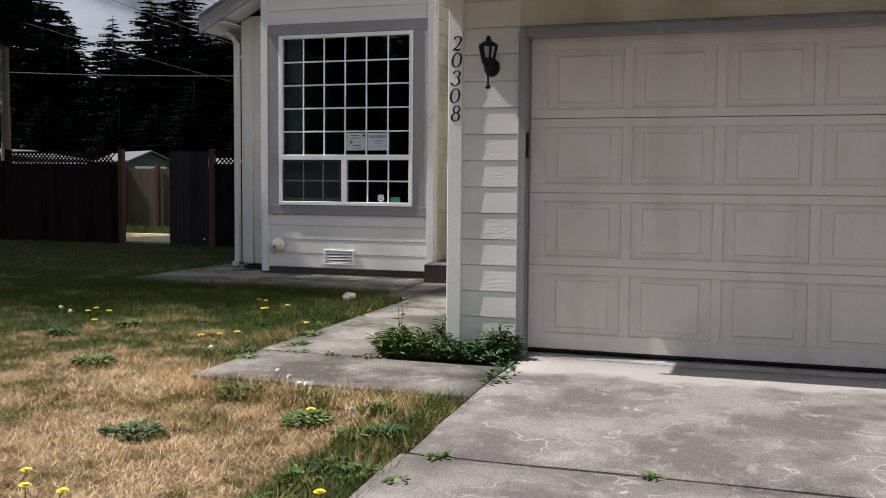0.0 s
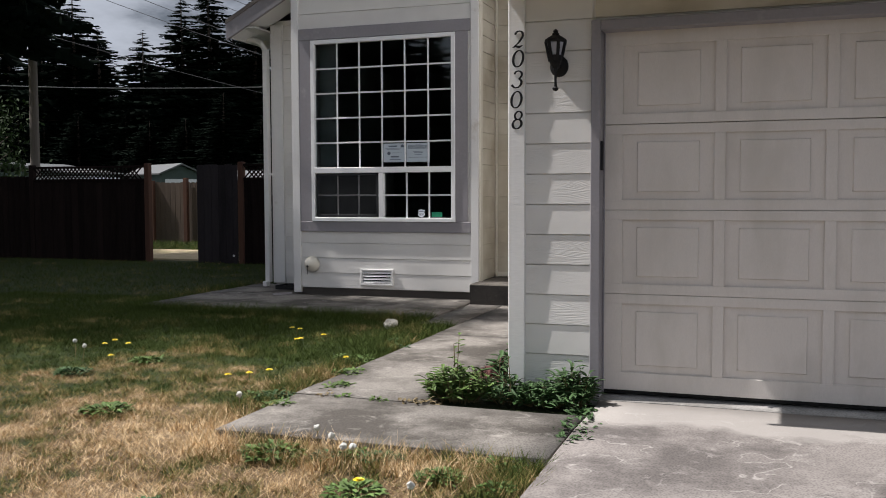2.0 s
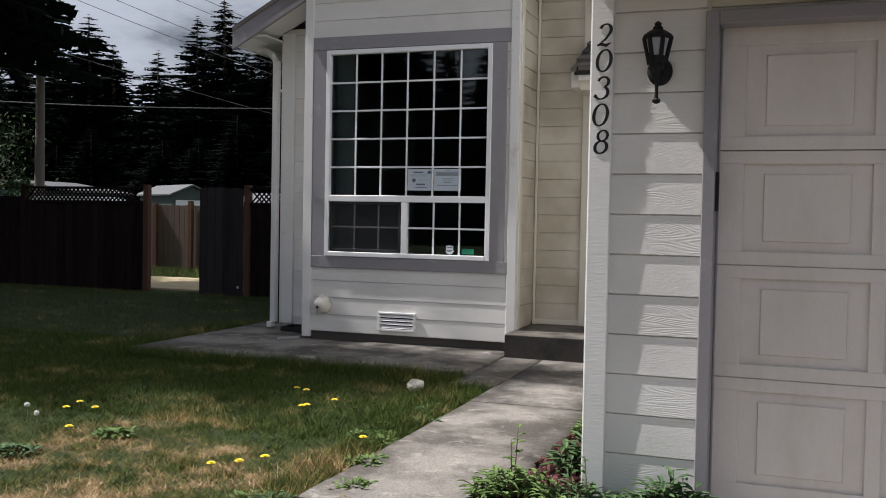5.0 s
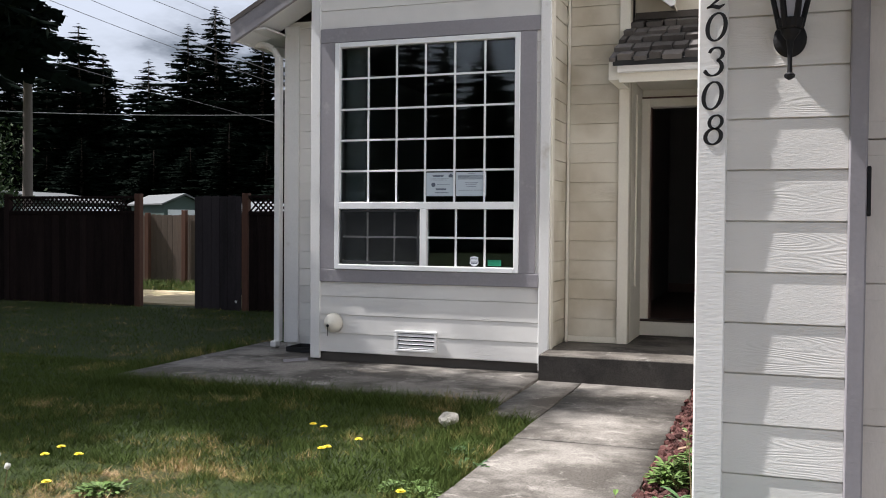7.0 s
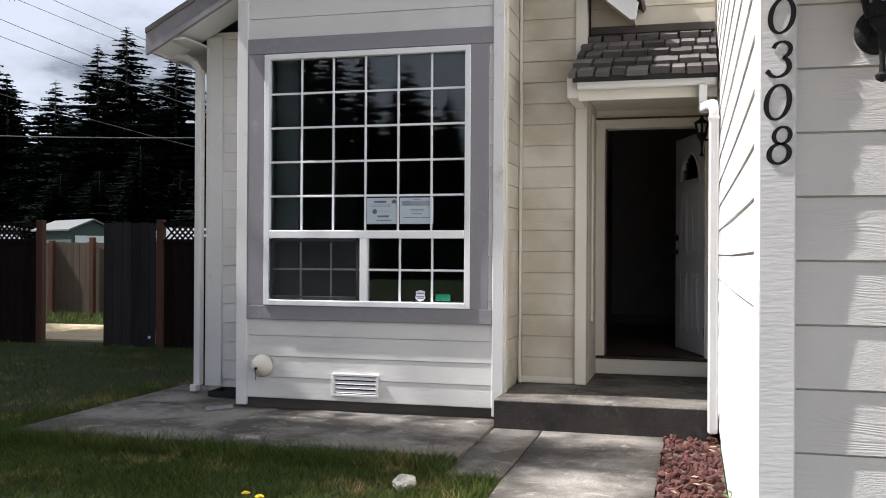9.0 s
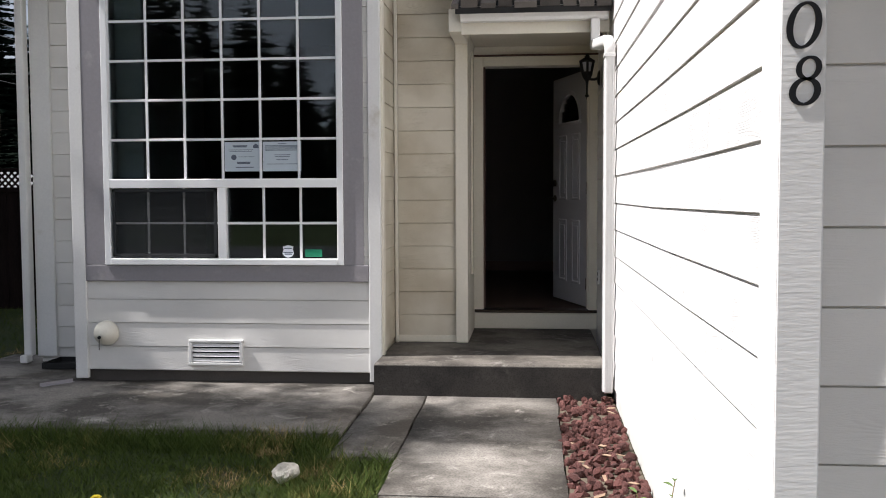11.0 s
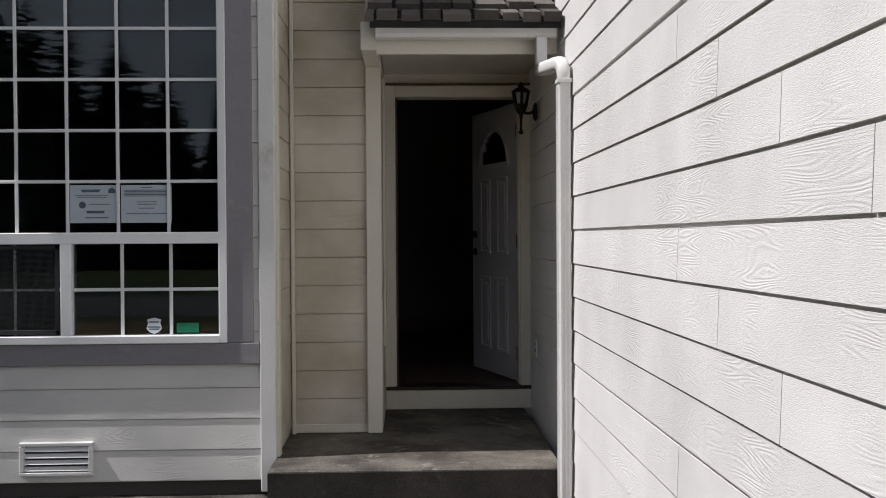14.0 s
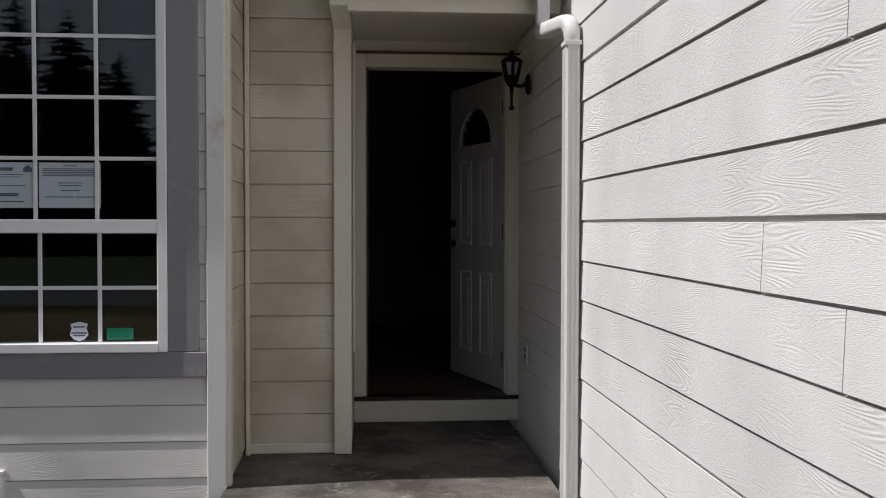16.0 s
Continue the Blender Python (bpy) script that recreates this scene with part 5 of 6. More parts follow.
# ---- small fixtures on the walls ----
def fixtures():
    v = thing("crawlspace_vent", "white louvred crawlspace vent in the bay wall", "vent", (-4.85, BY - 0.03, 0.13))
    x0, x1, z0, z1 = -5.051, -4.649, 0.135, 0.322
    for c in ((x0, x1, z0, z0 + 0.022), (x0, x1, z1 - 0.022, z1), (x0, x0 + 0.026, z0 + 0.022, z1 - 0.022), (x1 - 0.026, x1, z0 + 0.022, z1 - 0.022)):
        boxp("frame", (c[0], c[1], BY - 0.042, BY - 0.012, c[2], c[3]), M_TRIM, v)
    # plain black sheet fills the openings between the slats
    boxp("backing", (x0 + 0.02, x1 - 0.02, BY - 0.0199, BY - 0.014, z0 + 0.02, z1 - 0.02), M_RUBBER, v, "black sheet behind the slats", 0)
    for k in range(4):
        zz = z0 + 0.03 + k * 0.036
        bm = bmesh.new()
        prism(bm, [(BY - 0.040, zz), (BY - 0.037, zz), (BY - 0.022, zz + 0.022), (BY - 0.025, zz + 0.022)], 0, x0 + 0.026, x1 - 0.026)
        part("slat", bm, M_TRIM, v)
    c = thing("faucet_cover", "beige foam dome covering an outdoor tap", "tap cover", (-5.665, BY - 0.02, 0.36))
    bm = bmesh.new()
    prof = [(0.092 * math.cos(a), -0.02 - 0.115 * math.sin(a)) for a in (math.pi / 2 * k / 7 for k in range(7))]
    lathe(bm, (-5.665, BY - 0.005, 0.365), prof + [(0.012, -0.137)], 20, 1)
    for f in bm.faces:
        f.smooth = True
    dome = part("dome", bm, M_NTRIM, c)
    bm = bmesh.new()
    cyl(bm, (-5.672, BY - 0.135, 0.352), (-5.672, BY - 0.15, 0.345), 0.012, n=8)
    cyl(bm, (-5.672, BY - 0.145, 0.345), (-5.676, BY - 0.14, 0.255), 0.003, n=6)
    part("cord", bm, M_RUBBER, dome, "dark drawcord with toggle")
    o = thing("outdoor_outlet", "grey outdoor outlet plate on the shaded wall", "outlet", (-2.04, 11.75, 0.69))
    boxp("plate", (-2.052, -2.036, 11.72, 11.785, 0.64, 0.755), M_TRIM, o)
    for z in (0.668, 0.712):
        boxp("socket", (-2.0535, -2.0515, 11.737, 11.768, z, z + 0.026), M_IRON, o, "dark socket", 0)
    # left downspout with curved top and its splash tray
    d = thing("corner_downspout", "white metal downspout at the house corner", "downspout", (-6.66, 11.47, 0.02))
    boxp("pipe", (-6.70, -6.635, 11.44, 11.52, 0.06, 3.0), M_TRIM, d, bevel=0.008)
    bm = bmesh.new()
    pts = [(-6.93, EZ + 0.03), (-6.82, EZ + 0.02), (-6.73, EZ - 0.03), (-6.675, EZ - 0.12)]
    for (a, b2), (e, f) in zip(pts, pts[1:]):
        cyl(bm, (a, 11.48, b2), (e, 11.48, f), 0.035, 0.035, 8)
    part("elbow", bm, M_TRIM, d)
    boxp("shoe", (-6.70, -6.635, 11.37, 11.46, 0.012, 0.075), M_TRIM, d, bevel=0.008)
    s = thing("splash_tray", "black plastic splash tray on the patio by the corner", "splash tray", (-6.2, 11.3, 0.0))
    bm = bmesh.new()
    for c2 in ((-6.42, -5.95, 11.2, 11.5, 0.004, 0.012), (-6.42, -5.95, 11.2, 11.215, 0.012, 0.05), (-6.42, -5.95, 11.485, 11.5, 0.012, 0.05), (-6.42, -6.405, 11.215, 11.485, 0.012, 0.05)):
        add_box(bm, *c2)
    part("tray", bm, M_RUBBER, s)
    g = thing("gutter_scrap", "short grey bent gutter offcut lying on the patio", "gutter piece", (-5.95, 10.55, 0.0))
    bm = bmesh.new()
    prism(bm, [(-6.06, 10.50), (-5.91, 10.69), (-5.89, 10.68), (-6.03, 10.48)], 2, 0.006, 0.014)
    prism(bm, [(-6.06, 10.50), (-5.91, 10.69), (-5.915, 10.695), (-6.065, 10.505)], 2, 0.006, 0.034)
    part("strip", bm, M_GREY, g)


fixtures()


# ---- fence and gate ----
FY = 15.25


def fence_panel(x0, x1, top, lattice, material, y, name="wooden_fence", label="weathered cedar fence panel with a lattice top, shade in its dark colour", group="fence"):
    t = thing(name, label, "fence", ((x0 + x1) / 2, y, -0.03), group=group)
    rnd = random.Random(int(abs(x0) * 100))
    body = top - 0.30 if lattice else top
    x = x0
    while x < x1 - 0.02:
        w = min(rnd.uniform(0.135, 0.15), x1 - x)
        zt = body + rnd.uniform(-0.008, 0.008)
        bm = bmesh.new()
        c = 0.02 if not lattice else 0.0
        prism(bm, [(x + 0.003, -0.04), (x + w - 0.003, -0.04), (x + w - 0.003, zt - c), (x + w - 0.003 - c, zt), (x + 0.003 + c, zt), (x + 0.003, zt - c)], 1, y + rnd.uniform(0, 0.006), y + 0.022)
        part("board", bm, material, t)
        x += w
    for z in ((0.25, body - 0.06) if not lattice else (0.25, body + 0.02)):
        boxp("rail", (x0, x1, y + 0.024, y + 0.065, z - 0.045, z + 0.045), material, t)
    if lattice:
        boxp("rail", (x0, x1, y - 0.012, y + 0.022, body, body + 0.045), material, t)
        boxp("cap_rail", (x0, x1, y - 0.02, y + 0.05, top - 0.04, top), material, t)
        h0, h1 = body + 0.04, top - 0.03
        h = h1 - h0
        n = int((x1 - x0) / 0.085)
        for lay, sgn in ((0.0, 1), (0.007, -1)):
            for k in range(-3, n + 1):
                a = x0 + k * 0.085
                pa, pb = (a, a + h) if sgn > 0 else (a + h, a)
                u0, u1 = 0.0, 1.0
                lo, hi = sorted((pa, pb))
                if lo < x0 or hi > x1:
                    continue
                bm = bmesh.new()
                prism(bm, [(pa - 0.018, h0), (pa + 0.018, h0), (pb + 0.018, h1), (pb - 0.018, h1)], 1, y + lay, y + lay + 0.006)
                part("lattice_slat", bm, material, t)
    return t


def fence_post(x, y, top, material, label):
    t = thing("fence_post", label, "post", (x, y, -0.05), group="fence posts")
    bm = bmesh.new()
    add_box(bm, x - 0.05, x + 0.05, y - 0.05, y + 0.05, -0.1, top, bevel=0.006)
    part("shaft", bm, material, t)


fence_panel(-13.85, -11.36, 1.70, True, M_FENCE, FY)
fence_panel(-16.35, -13.95, 1.52, False, M_FENCE, FY + 0.02, label="weathered cedar board fence panel, shade in its dark colour")
fence_panel(-18.85, -16.45, 1.52, False, M_FENCE, FY + 0.02, label="weathered cedar board fence panel, shade in its dark colour")
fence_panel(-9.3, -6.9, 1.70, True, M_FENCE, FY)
for x, m, l in ((-13.9, M_FENCE, "weathered cedar fence post, shade in its dark colour"), (-11.30, M_FPOST, "reddish cedar gate post at the opening"), (-9.36, M_FPOST, "reddish brown cedar post beside the gate"), (-16.4, M_FENCE, "weathered cedar fence post, shade in its dark colour")):
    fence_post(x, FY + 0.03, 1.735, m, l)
gate = fence_panel(-10.24, -9.42, 1.69, False, M_GATE, FY - 0.02, "garden_gate", "weathered cedar plank gate beside its opening, shade in its dark colour", "")
gate["category"] = "gate"
bm = bmesh.new()
lathe(bm, (-9.5, FY - 0.03, 0.1), [(0.02, -0.01), (0.02, 0.0)], 10, 1)
part("reflector", bm, M_WHITE, gate, "small round white reflector")
for i in range(5):
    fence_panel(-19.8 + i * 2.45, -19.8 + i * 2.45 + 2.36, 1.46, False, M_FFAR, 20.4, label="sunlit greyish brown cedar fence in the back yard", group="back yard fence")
    fence_post(-19.8 + i * 2.45 + 2.405, 20.36, 1.50, M_FPOST, "brown cedar post of the back yard fence")
fence_post(-13.97, 20.33, 1.56, M_FPOST, "brown cedar post of the back yard fence")


# ---- trees ----
def conifer(name, height, radius, base, seed, whorls, label, bare=0.0, leaf=0.34, per=6, limbs=5):
    """Trunk and a crown of drooping sprays; every spray is a few narrow leaf blades."""
    rnd = np.random.RandomState(seed)
    t = thing(name, label, "tree", (0, 0, 0))
    bm = bmesh.new()
    segs = 8
    for i in range(segs):
        z0, z1 = height * i / segs, height * (i + 1) / segs
        r = lambda z: 0.022 * height * 0.62 * (1 - z / height) + 0.02
        cyl(bm, (0.06 * math.sin(i), 0, z0 - (0.3 if i == 0 else 0)), (0.06 * math.sin(i + 1), 0, z1), r(z0), r(z1), 9, caps=False)
    for i in range(14):
        z = base * 0.4 + (height * 0.9 - base * 0.4) * i / 14
        a = i * 2.4
        ln = radius * (1 - z / height) * 0.75
        cyl(bm, (0, 0, z), (ln * math.cos(a), ln * math.sin(a), z - 0.1 * ln), 0.045, 0.012, 5, caps=False)
    part("trunk", bm, M_BARK, t)
    verts, faces = [], []
    for k in range(whorls):
        f = k / (whorls - 1)
        z = base + (height - base) * f ** 0.9
        reach = radius * (1 - ((z - base) / (height - base))) ** 0.75 * (0.82 + 0.36 * rnd.rand()) + 0.12
        if bare and f < bare:
            reach *= 0.55 + 0.45 * f / bare
        nb = limbs if f < 0.85 else 4
        off = rnd.rand() * 6.28
        for b in range(nb):
            a = off + 6.2832 * b / nb + rnd.uniform(-0.35, 0.35)
            ln = reach * rnd.uniform(0.6, 1.08)
            zb = z + (rnd.uniform(-0.8, 0.8) * (height - base) / whorls if leaf > 0.3 else 0.0)
            d = np.array([math.cos(a), math.sin(a), 0.0])
            s = np.array([-math.sin(a), math.cos(a), 0.0])
            droop = rnd.uniform(0.12, 0.34)
            n = per if ln > 0.35 * radius else max(4, per * 2 // 3)
            for j in range(n):
                u = (j + 0.7) / n
                p = d * ln * u + np.array([0, 0, zb - droop * ln * u ** 1.4 + 0.10 * ln * u])
                size = ln * (leaf * (1.15 - u * 0.75)) + 0.10
                for sg in (-1, 1):
                    tip = p + s * sg * size * rnd.uniform(0.6, 1.15) + d * size * rnd.uniform(0.2, 0.75) + np.array([0, 0, -size * rnd.uniform(0.05, 0.55)])
                    wd = size * rnd.uniform(0.20, 0.34)
                    i0 = len(verts)
                    up = np.array([0, 0, wd * rnd.uniform(0.3, 0.9)])
                    mid = p * 0.45 + tip * 0.55
                    verts += [p - d * wd * 0.4, mid + d * wd * 0.6 + up * 0.3, tip, mid - d * wd * 0.6 - up * 0.5]
                    faces.append((i0, i0 + 1, i0 + 2, i0 + 3))
                if leaf < 0.25:
                    for q in range(4):
                        v = d * rnd.uniform(-0.2, 1.0) + s * rnd.uniform(-1.0, 1.0) + np.array([0, 0, rnd.uniform(-0.9, 0.15)])
                        v *= size * rnd.uniform(0.5, 1.25) / np.linalg.norm(v)
                        wv = np.cross(v, rnd.normal(size=3))
                        wv *= 0.09 * size / max(1e-6, np.linalg.norm(wv))
                        o = p + rnd.normal(size=3) * size * 0.22
                        i0 = len(verts)
                        verts += [o, o + v * 0.5 + wv, o + v, o + v * 0.5 - wv]
                        faces.append((i0, i0 + 1, i0 + 2, i0 + 3))
                    continue
                # a hanging spray gives the crown its depth from the side
                i0 = len(verts)
                hang = size * rnd.uniform(0.35, 0.7)
                q = d * size * 0.5
                verts += [p - q, p + q, p + q * 0.6 + s * rnd.uniform(-0.3, 0.3) * size - np.array([0, 0, hang]), p - q * 0.5 - np.array([0, 0, hang * 0.8])]
                faces.append((i0, i0 + 1, i0 + 2, i0 + 3))
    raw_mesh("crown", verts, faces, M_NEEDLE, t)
    return t


FIR = "tall dark green fir at the back of the neighbouring lots"
fir_a = conifer("fir_tree", 24.0, 5.2, 1.5, 3, 62, FIR)
fir_b = conifer("fir_tree", 24.0, 4.2, 1.0, 8, 70, FIR)
fir_c = conifer("fir_tree", 24.0, 6.4, 2.0, 15, 54, FIR)


def place(src, x, y, h, turn, wide=1.0, label="", group="firs behind the fences", z=-0.05, ref=24.0):
    k = h / ref
    c = copy_thing(src, pose(x, y, z, 0, 0, turn))
    c.scale = (k * wide, k * wide, k)
    c["group"] = group
    if label:
        c["label"] = label
    return c


rnd_t = random.Random(11)
front_row = [(-85.0, 25.9, fir_c, 1.15), (-81.2, 21.8, fir_b, 1.2), (-74.6, 21.0, fir_c, 0.95), (-68.9, 24.9, fir_a, 1.0), (-65.1, 26.8, fir_b, 1.1), (-61.8, 20.4, fir_c, 1.0), (-58.8, 24.2, fir_a, 1.15), (-54.5, 18.5, fir_c, 1.1), (-90.0, 20.5, fir_c, 1.1), (-95.5, 24.0, fir_a, 1.1), (-101, 22.0, fir_b, 1.3), (-50, 21.0, fir_b, 1.2), (-46, 19.0, fir_a, 1.1)]
for x, h, src, wd in front_row:
    place(src, x, 100.0, h, rnd_t.uniform(0, 360), wd * 1.7)
for i in range(17):
    x = -108 + i * 4.1
    place((fir_c, fir_a)[i % 2], x + rnd_t.uniform(-1, 1), 108 + rnd_t.uniform(-2, 3), rnd_t.uniform(14.5, 17.5), rnd_t.uniform(0, 360), 2.6)
for i in range(12):
    x = -98 + i * 4.8
    place((fir_c, fir_a, fir_b)[i % 3], x + rnd_t.uniform(-1, 1), 94 + rnd_t.uniform(-2, 2), rnd_t.uniform(9.0, 12.5), rnd_t.uniform(0, 360), 2.8)
# firs across the street, seen mirrored in the window
for i in range(23):
    x = -52 + i * 2.9
    h = (12.4 if x > -21 else (14.6 if x > -27 else 18.0)) + 1.8 * math.sin(i * 1.9)
    place((fir_a, fir_b, fir_c)[i % 3], x, -42 + rnd_t.uniform(-3, 3), h, rnd_t.uniform(0, 360), 1.35, "tall dark fir across the street", "firs across the street", -0.42)
    place((fir_b, fir_c, fir_a)[i % 3], x + 1.4, -49 + rnd_t.uniform(-3, 3), h * 0.9, rnd_t.uniform(0, 360), 1.5, "tall dark fir across the street", "firs across the street", -0.42)
# near firs west of the lawn, with high crowns, that shade the lawn and the bay
tall_a = conifer("fir_tree", 22.0, 4.6, 6.5, 31, 58, "large dark fir with a high crown west of the lawn", leaf=0.15, per=13, limbs=6)
for x, y, h, wd, turn in ((-17.8, 7.5, 21.0, 1.2, 130), (-19.5, 11.6, 25.0, 1.2, 250), (-22.5, 9.0, 26.0, 1.25, 40), (-15.9, 14.0, 19.0, 1.0, 310)):
    place(tall_a, x, y, h, turn, wd, "", "firs beside the lawn", ref=22.0)
tall_a.matrix_basis = pose(-20.5, 7.2, -0.05, 0, 0, 15)
# Unseen fir, its high crown placed only to dapple the walk and patio.
low = conifer("fir_tree", 15.9, 1.9, 11.6, 77, 20, "slender dark fir added out of view to shade the walk", leaf=0.20, per=6, limbs=5)
low.matrix_basis = pose(-13.0, 8.15, -0.05)
low["group"] = "firs beside the lawn"
big = conifer("fir_tree", 22.0, 4.6, 7.0, 21, 76, "large dark fir with a high crown beyond the fence", leaf=0.26, per=11, limbs=12)
big.matrix_basis = pose(-28.2, 26.0, -0.05)
for s in (fir_a, fir_b, fir_c):
    s.matrix_basis = pose(-112 + 5 * (fir_a, fir_b, fir_c).index(s), 112, -0.05)


def broadleaf(x, y, h, r, seed):
    rnd = np.random.RandomState(seed)
    t = thing("broadleaf_tree", "sunlit yellow-green bushy tree beyond the fence", "tree", (x, y, -0.05))
    bm = bmesh.new()
    cyl(bm, (x, y, -0.2), (x + 0.1, y, h * 0.55), 0.16, 0.07, 8, caps=False)
    for i in range(9):
        a = i * 2.3
        cyl(bm, (x, y, h * (0.25 + 0.03 * i)), (x + r * 0.6 * math.cos(a), y + r * 0.6 * math.sin(a), h * (0.45 + 0.04 * i)), 0.05, 0.015, 5, caps=False)
    part("trunk", bm, M_BARK, t)
    verts, faces = [], []
    for c in range(46):
        a, u = rnd.rand() * 6.28, rnd.rand() ** 0.5
        cz = h * (0.25 + 0.68 * rnd.rand())
        rr = r * math.sqrt(max(0.05, 1 - ((cz / h - 0.55) / 0.5) ** 2))
        cc = np.array([x + rr * u * math.cos(a), y + rr * u * math.sin(a), cz])
        for k in range(60):
            p = cc + rnd.normal(size=3) * r * 0.17
            s = rnd.uniform(0.06, 0.13)
            v1, v2 = rnd.normal(size=3), rnd.normal(size=3)
            v1 *= s / np.linalg.norm(v1)
            v2 *= 0.6 * s / np.linalg.norm(v2)
            i0 = len(verts)
            verts += [p - v1, p + v2, p + v1, p - v2]
            faces.append((i0, i0 + 1, i0 + 2, i0 + 3))
    raw_mesh("crown", verts, faces, M_BROAD, t)


broadleaf(-31.5, 31.0, 5.2, 2.6, 5)

# ---- neighbouring building, pole and wires ----
def white_car(x, y):
    """A parked car of which little more than roof and hood shows over the back fence."""
    t = thing("parked_car", "white parked car on the neighbouring lot behind the fence", "car", (x, y, 0))
    bm = bmesh.new()
    prism(bm, [(x - 2.2, 0.32), (x - 2.25, 0.95), (x - 2.0, 1.06), (x + 1.0, 1.06), (x + 2.1, 0.92), (x + 2.2, 0.32)], 1, y - 0.88, y + 0.88)
    bmesh.ops.bevel(bm, geom=list(bm.edges), offset=0.06, segments=2, affect="EDGES")
    body = part("body", bm, M_WHITE, t)
    bm = bmesh.new()
    prism(bm, [(x - 2.0, 1.04), (x - 1.6, 1.62), (x - 1.2, 1.74), (x + 0.6, 1.74), (x + 1.0, 1.66), (x + 1.75, 1.04)], 1, y - 0.76, y + 0.76)
    bmesh.ops.bevel(bm, geom=list(bm.edges), offset=0.07, segments=2, affect="EDGES")
    part("roof", bm, M_WHITE, t)
    for pts in ([(-1.6, 1.12), (-0.35, 1.12), (-0.35, 1.58), (-1.4, 1.58)], [(-0.25, 1.12), (1.35, 1.12), (0.85, 1.58), (-0.25, 1.58)]):
        bm = bmesh.new()
        prism(bm, [(x + u, z) for u, z in pts], 1, y - 0.77, y - 0.755)
        part("side_window", bm, M_RUBBER, t, "dark side window")
    for wx in (-1.35, 1.35):
        for sy in (-1, 1):
            bm = bmesh.new()
            lathe(bm, (x + wx, y + 0.79 * sy, 0.29), [(0.2, -0.11), (0.33, -0.09), (0.33, 0.09), (0.2, 0.11)], 18, 1)
            part("wheel", bm, M_RUBBER, t)


def neighbour_garage():
    t = thing("neighbour_garage", "low green garage with a pale roof and white door", "garage", (-50, 72, 0))
    ang = radians(58)
    ux, uy = Vector((math.cos(ang), math.sin(ang), 0)), Vector((-math.sin(ang), math.cos(ang), 0))
    org = Vector((-48.6, 70, 0))

    def block(bm, pts, d0, d1):
        lo = [bm.verts.new(org + ux * a + uy * d0 + Vector((0, 0, z))) for a, z in pts]
        hi = [bm.verts.new(org + ux * a + uy * d1 + Vector((0, 0, z))) for a, z in pts]
        bm.faces.new(lo)
        bm.faces.new(hi[::-1])
        for i in range(len(pts)):
            k = (i + 1) % len(pts)
            bm.faces.new((lo[i], hi[i], hi[k], lo[k]))
    bm = bmesh.new()
    block(bm, [(-1.7, 0), (1.7, 0), (1.7, 2.85), (0, 3.55), (-1.7, 2.85)], 0, 7.4)
    part("wall", bm, M_SHED, t)
    bm = bmesh.new()
    block(bm, [(-2.0, 2.78), (0, 3.62), (2.0, 2.78), (2.0, 2.90), (0, 3.76), (-2.0, 2.90)], -0.3, 7.8)
    part("roof", bm, M_SHEDROOF, t, "pale metal roof")
    bm = bmesh.new()
    block(bm, [(-1.4, 0.0), (1.4, 0.0), (1.4, 2.4), (-1.4, 2.4)], -0.05, -0.01)
    part("door", bm, M_WHITE, t, "white overhead door")
    t2 = thing("neighbour_house", "low house with a pale roof behind the fence", "house", (-60, 62, 0))
    bm = bmesh.new()
    add_box(bm, -66, -53.8, 62, 68, -0.1, 2.95)
    part("wall", bm, M_SHED, t2)
    bm = bmesh.new()
    prism(bm, [(-66.6, 2.95), (-59.5, 3.6), (-53.2, 2.75), (-53.2, 2.88), (-59.5, 3.75), (-66.6, 3.1)], 1, 61.5, 68.5)
    part("roof", bm, M_SHEDROOF, t2, "pale roof")
    # Guessed building, added low behind the lattice so its gaps look bright.
    t3 = thing("neighbour_house", "pale-roofed block added to brighten the gaps of the lattice fence", "house", (-26, 47, 0))
    bm = bmesh.new()
    add_box(bm, -29.5, -22.5, 44.5, 49.5, -0.1, 1.55)
    part("wall", bm, M_SHED, t3)
    bm = bmesh.new()
    prism(bm, [(44.1, 1.5), (47.0, 2.35), (49.9, 1.5), (49.9, 1.6), (47.0, 2.45), (44.1, 1.6)], 0, -29.9, -22.1)
    part("roof", bm, M_SHEDROOF, t3, "pale roof")
    white_car(-21.7, 26.0)


neighbour_garage()


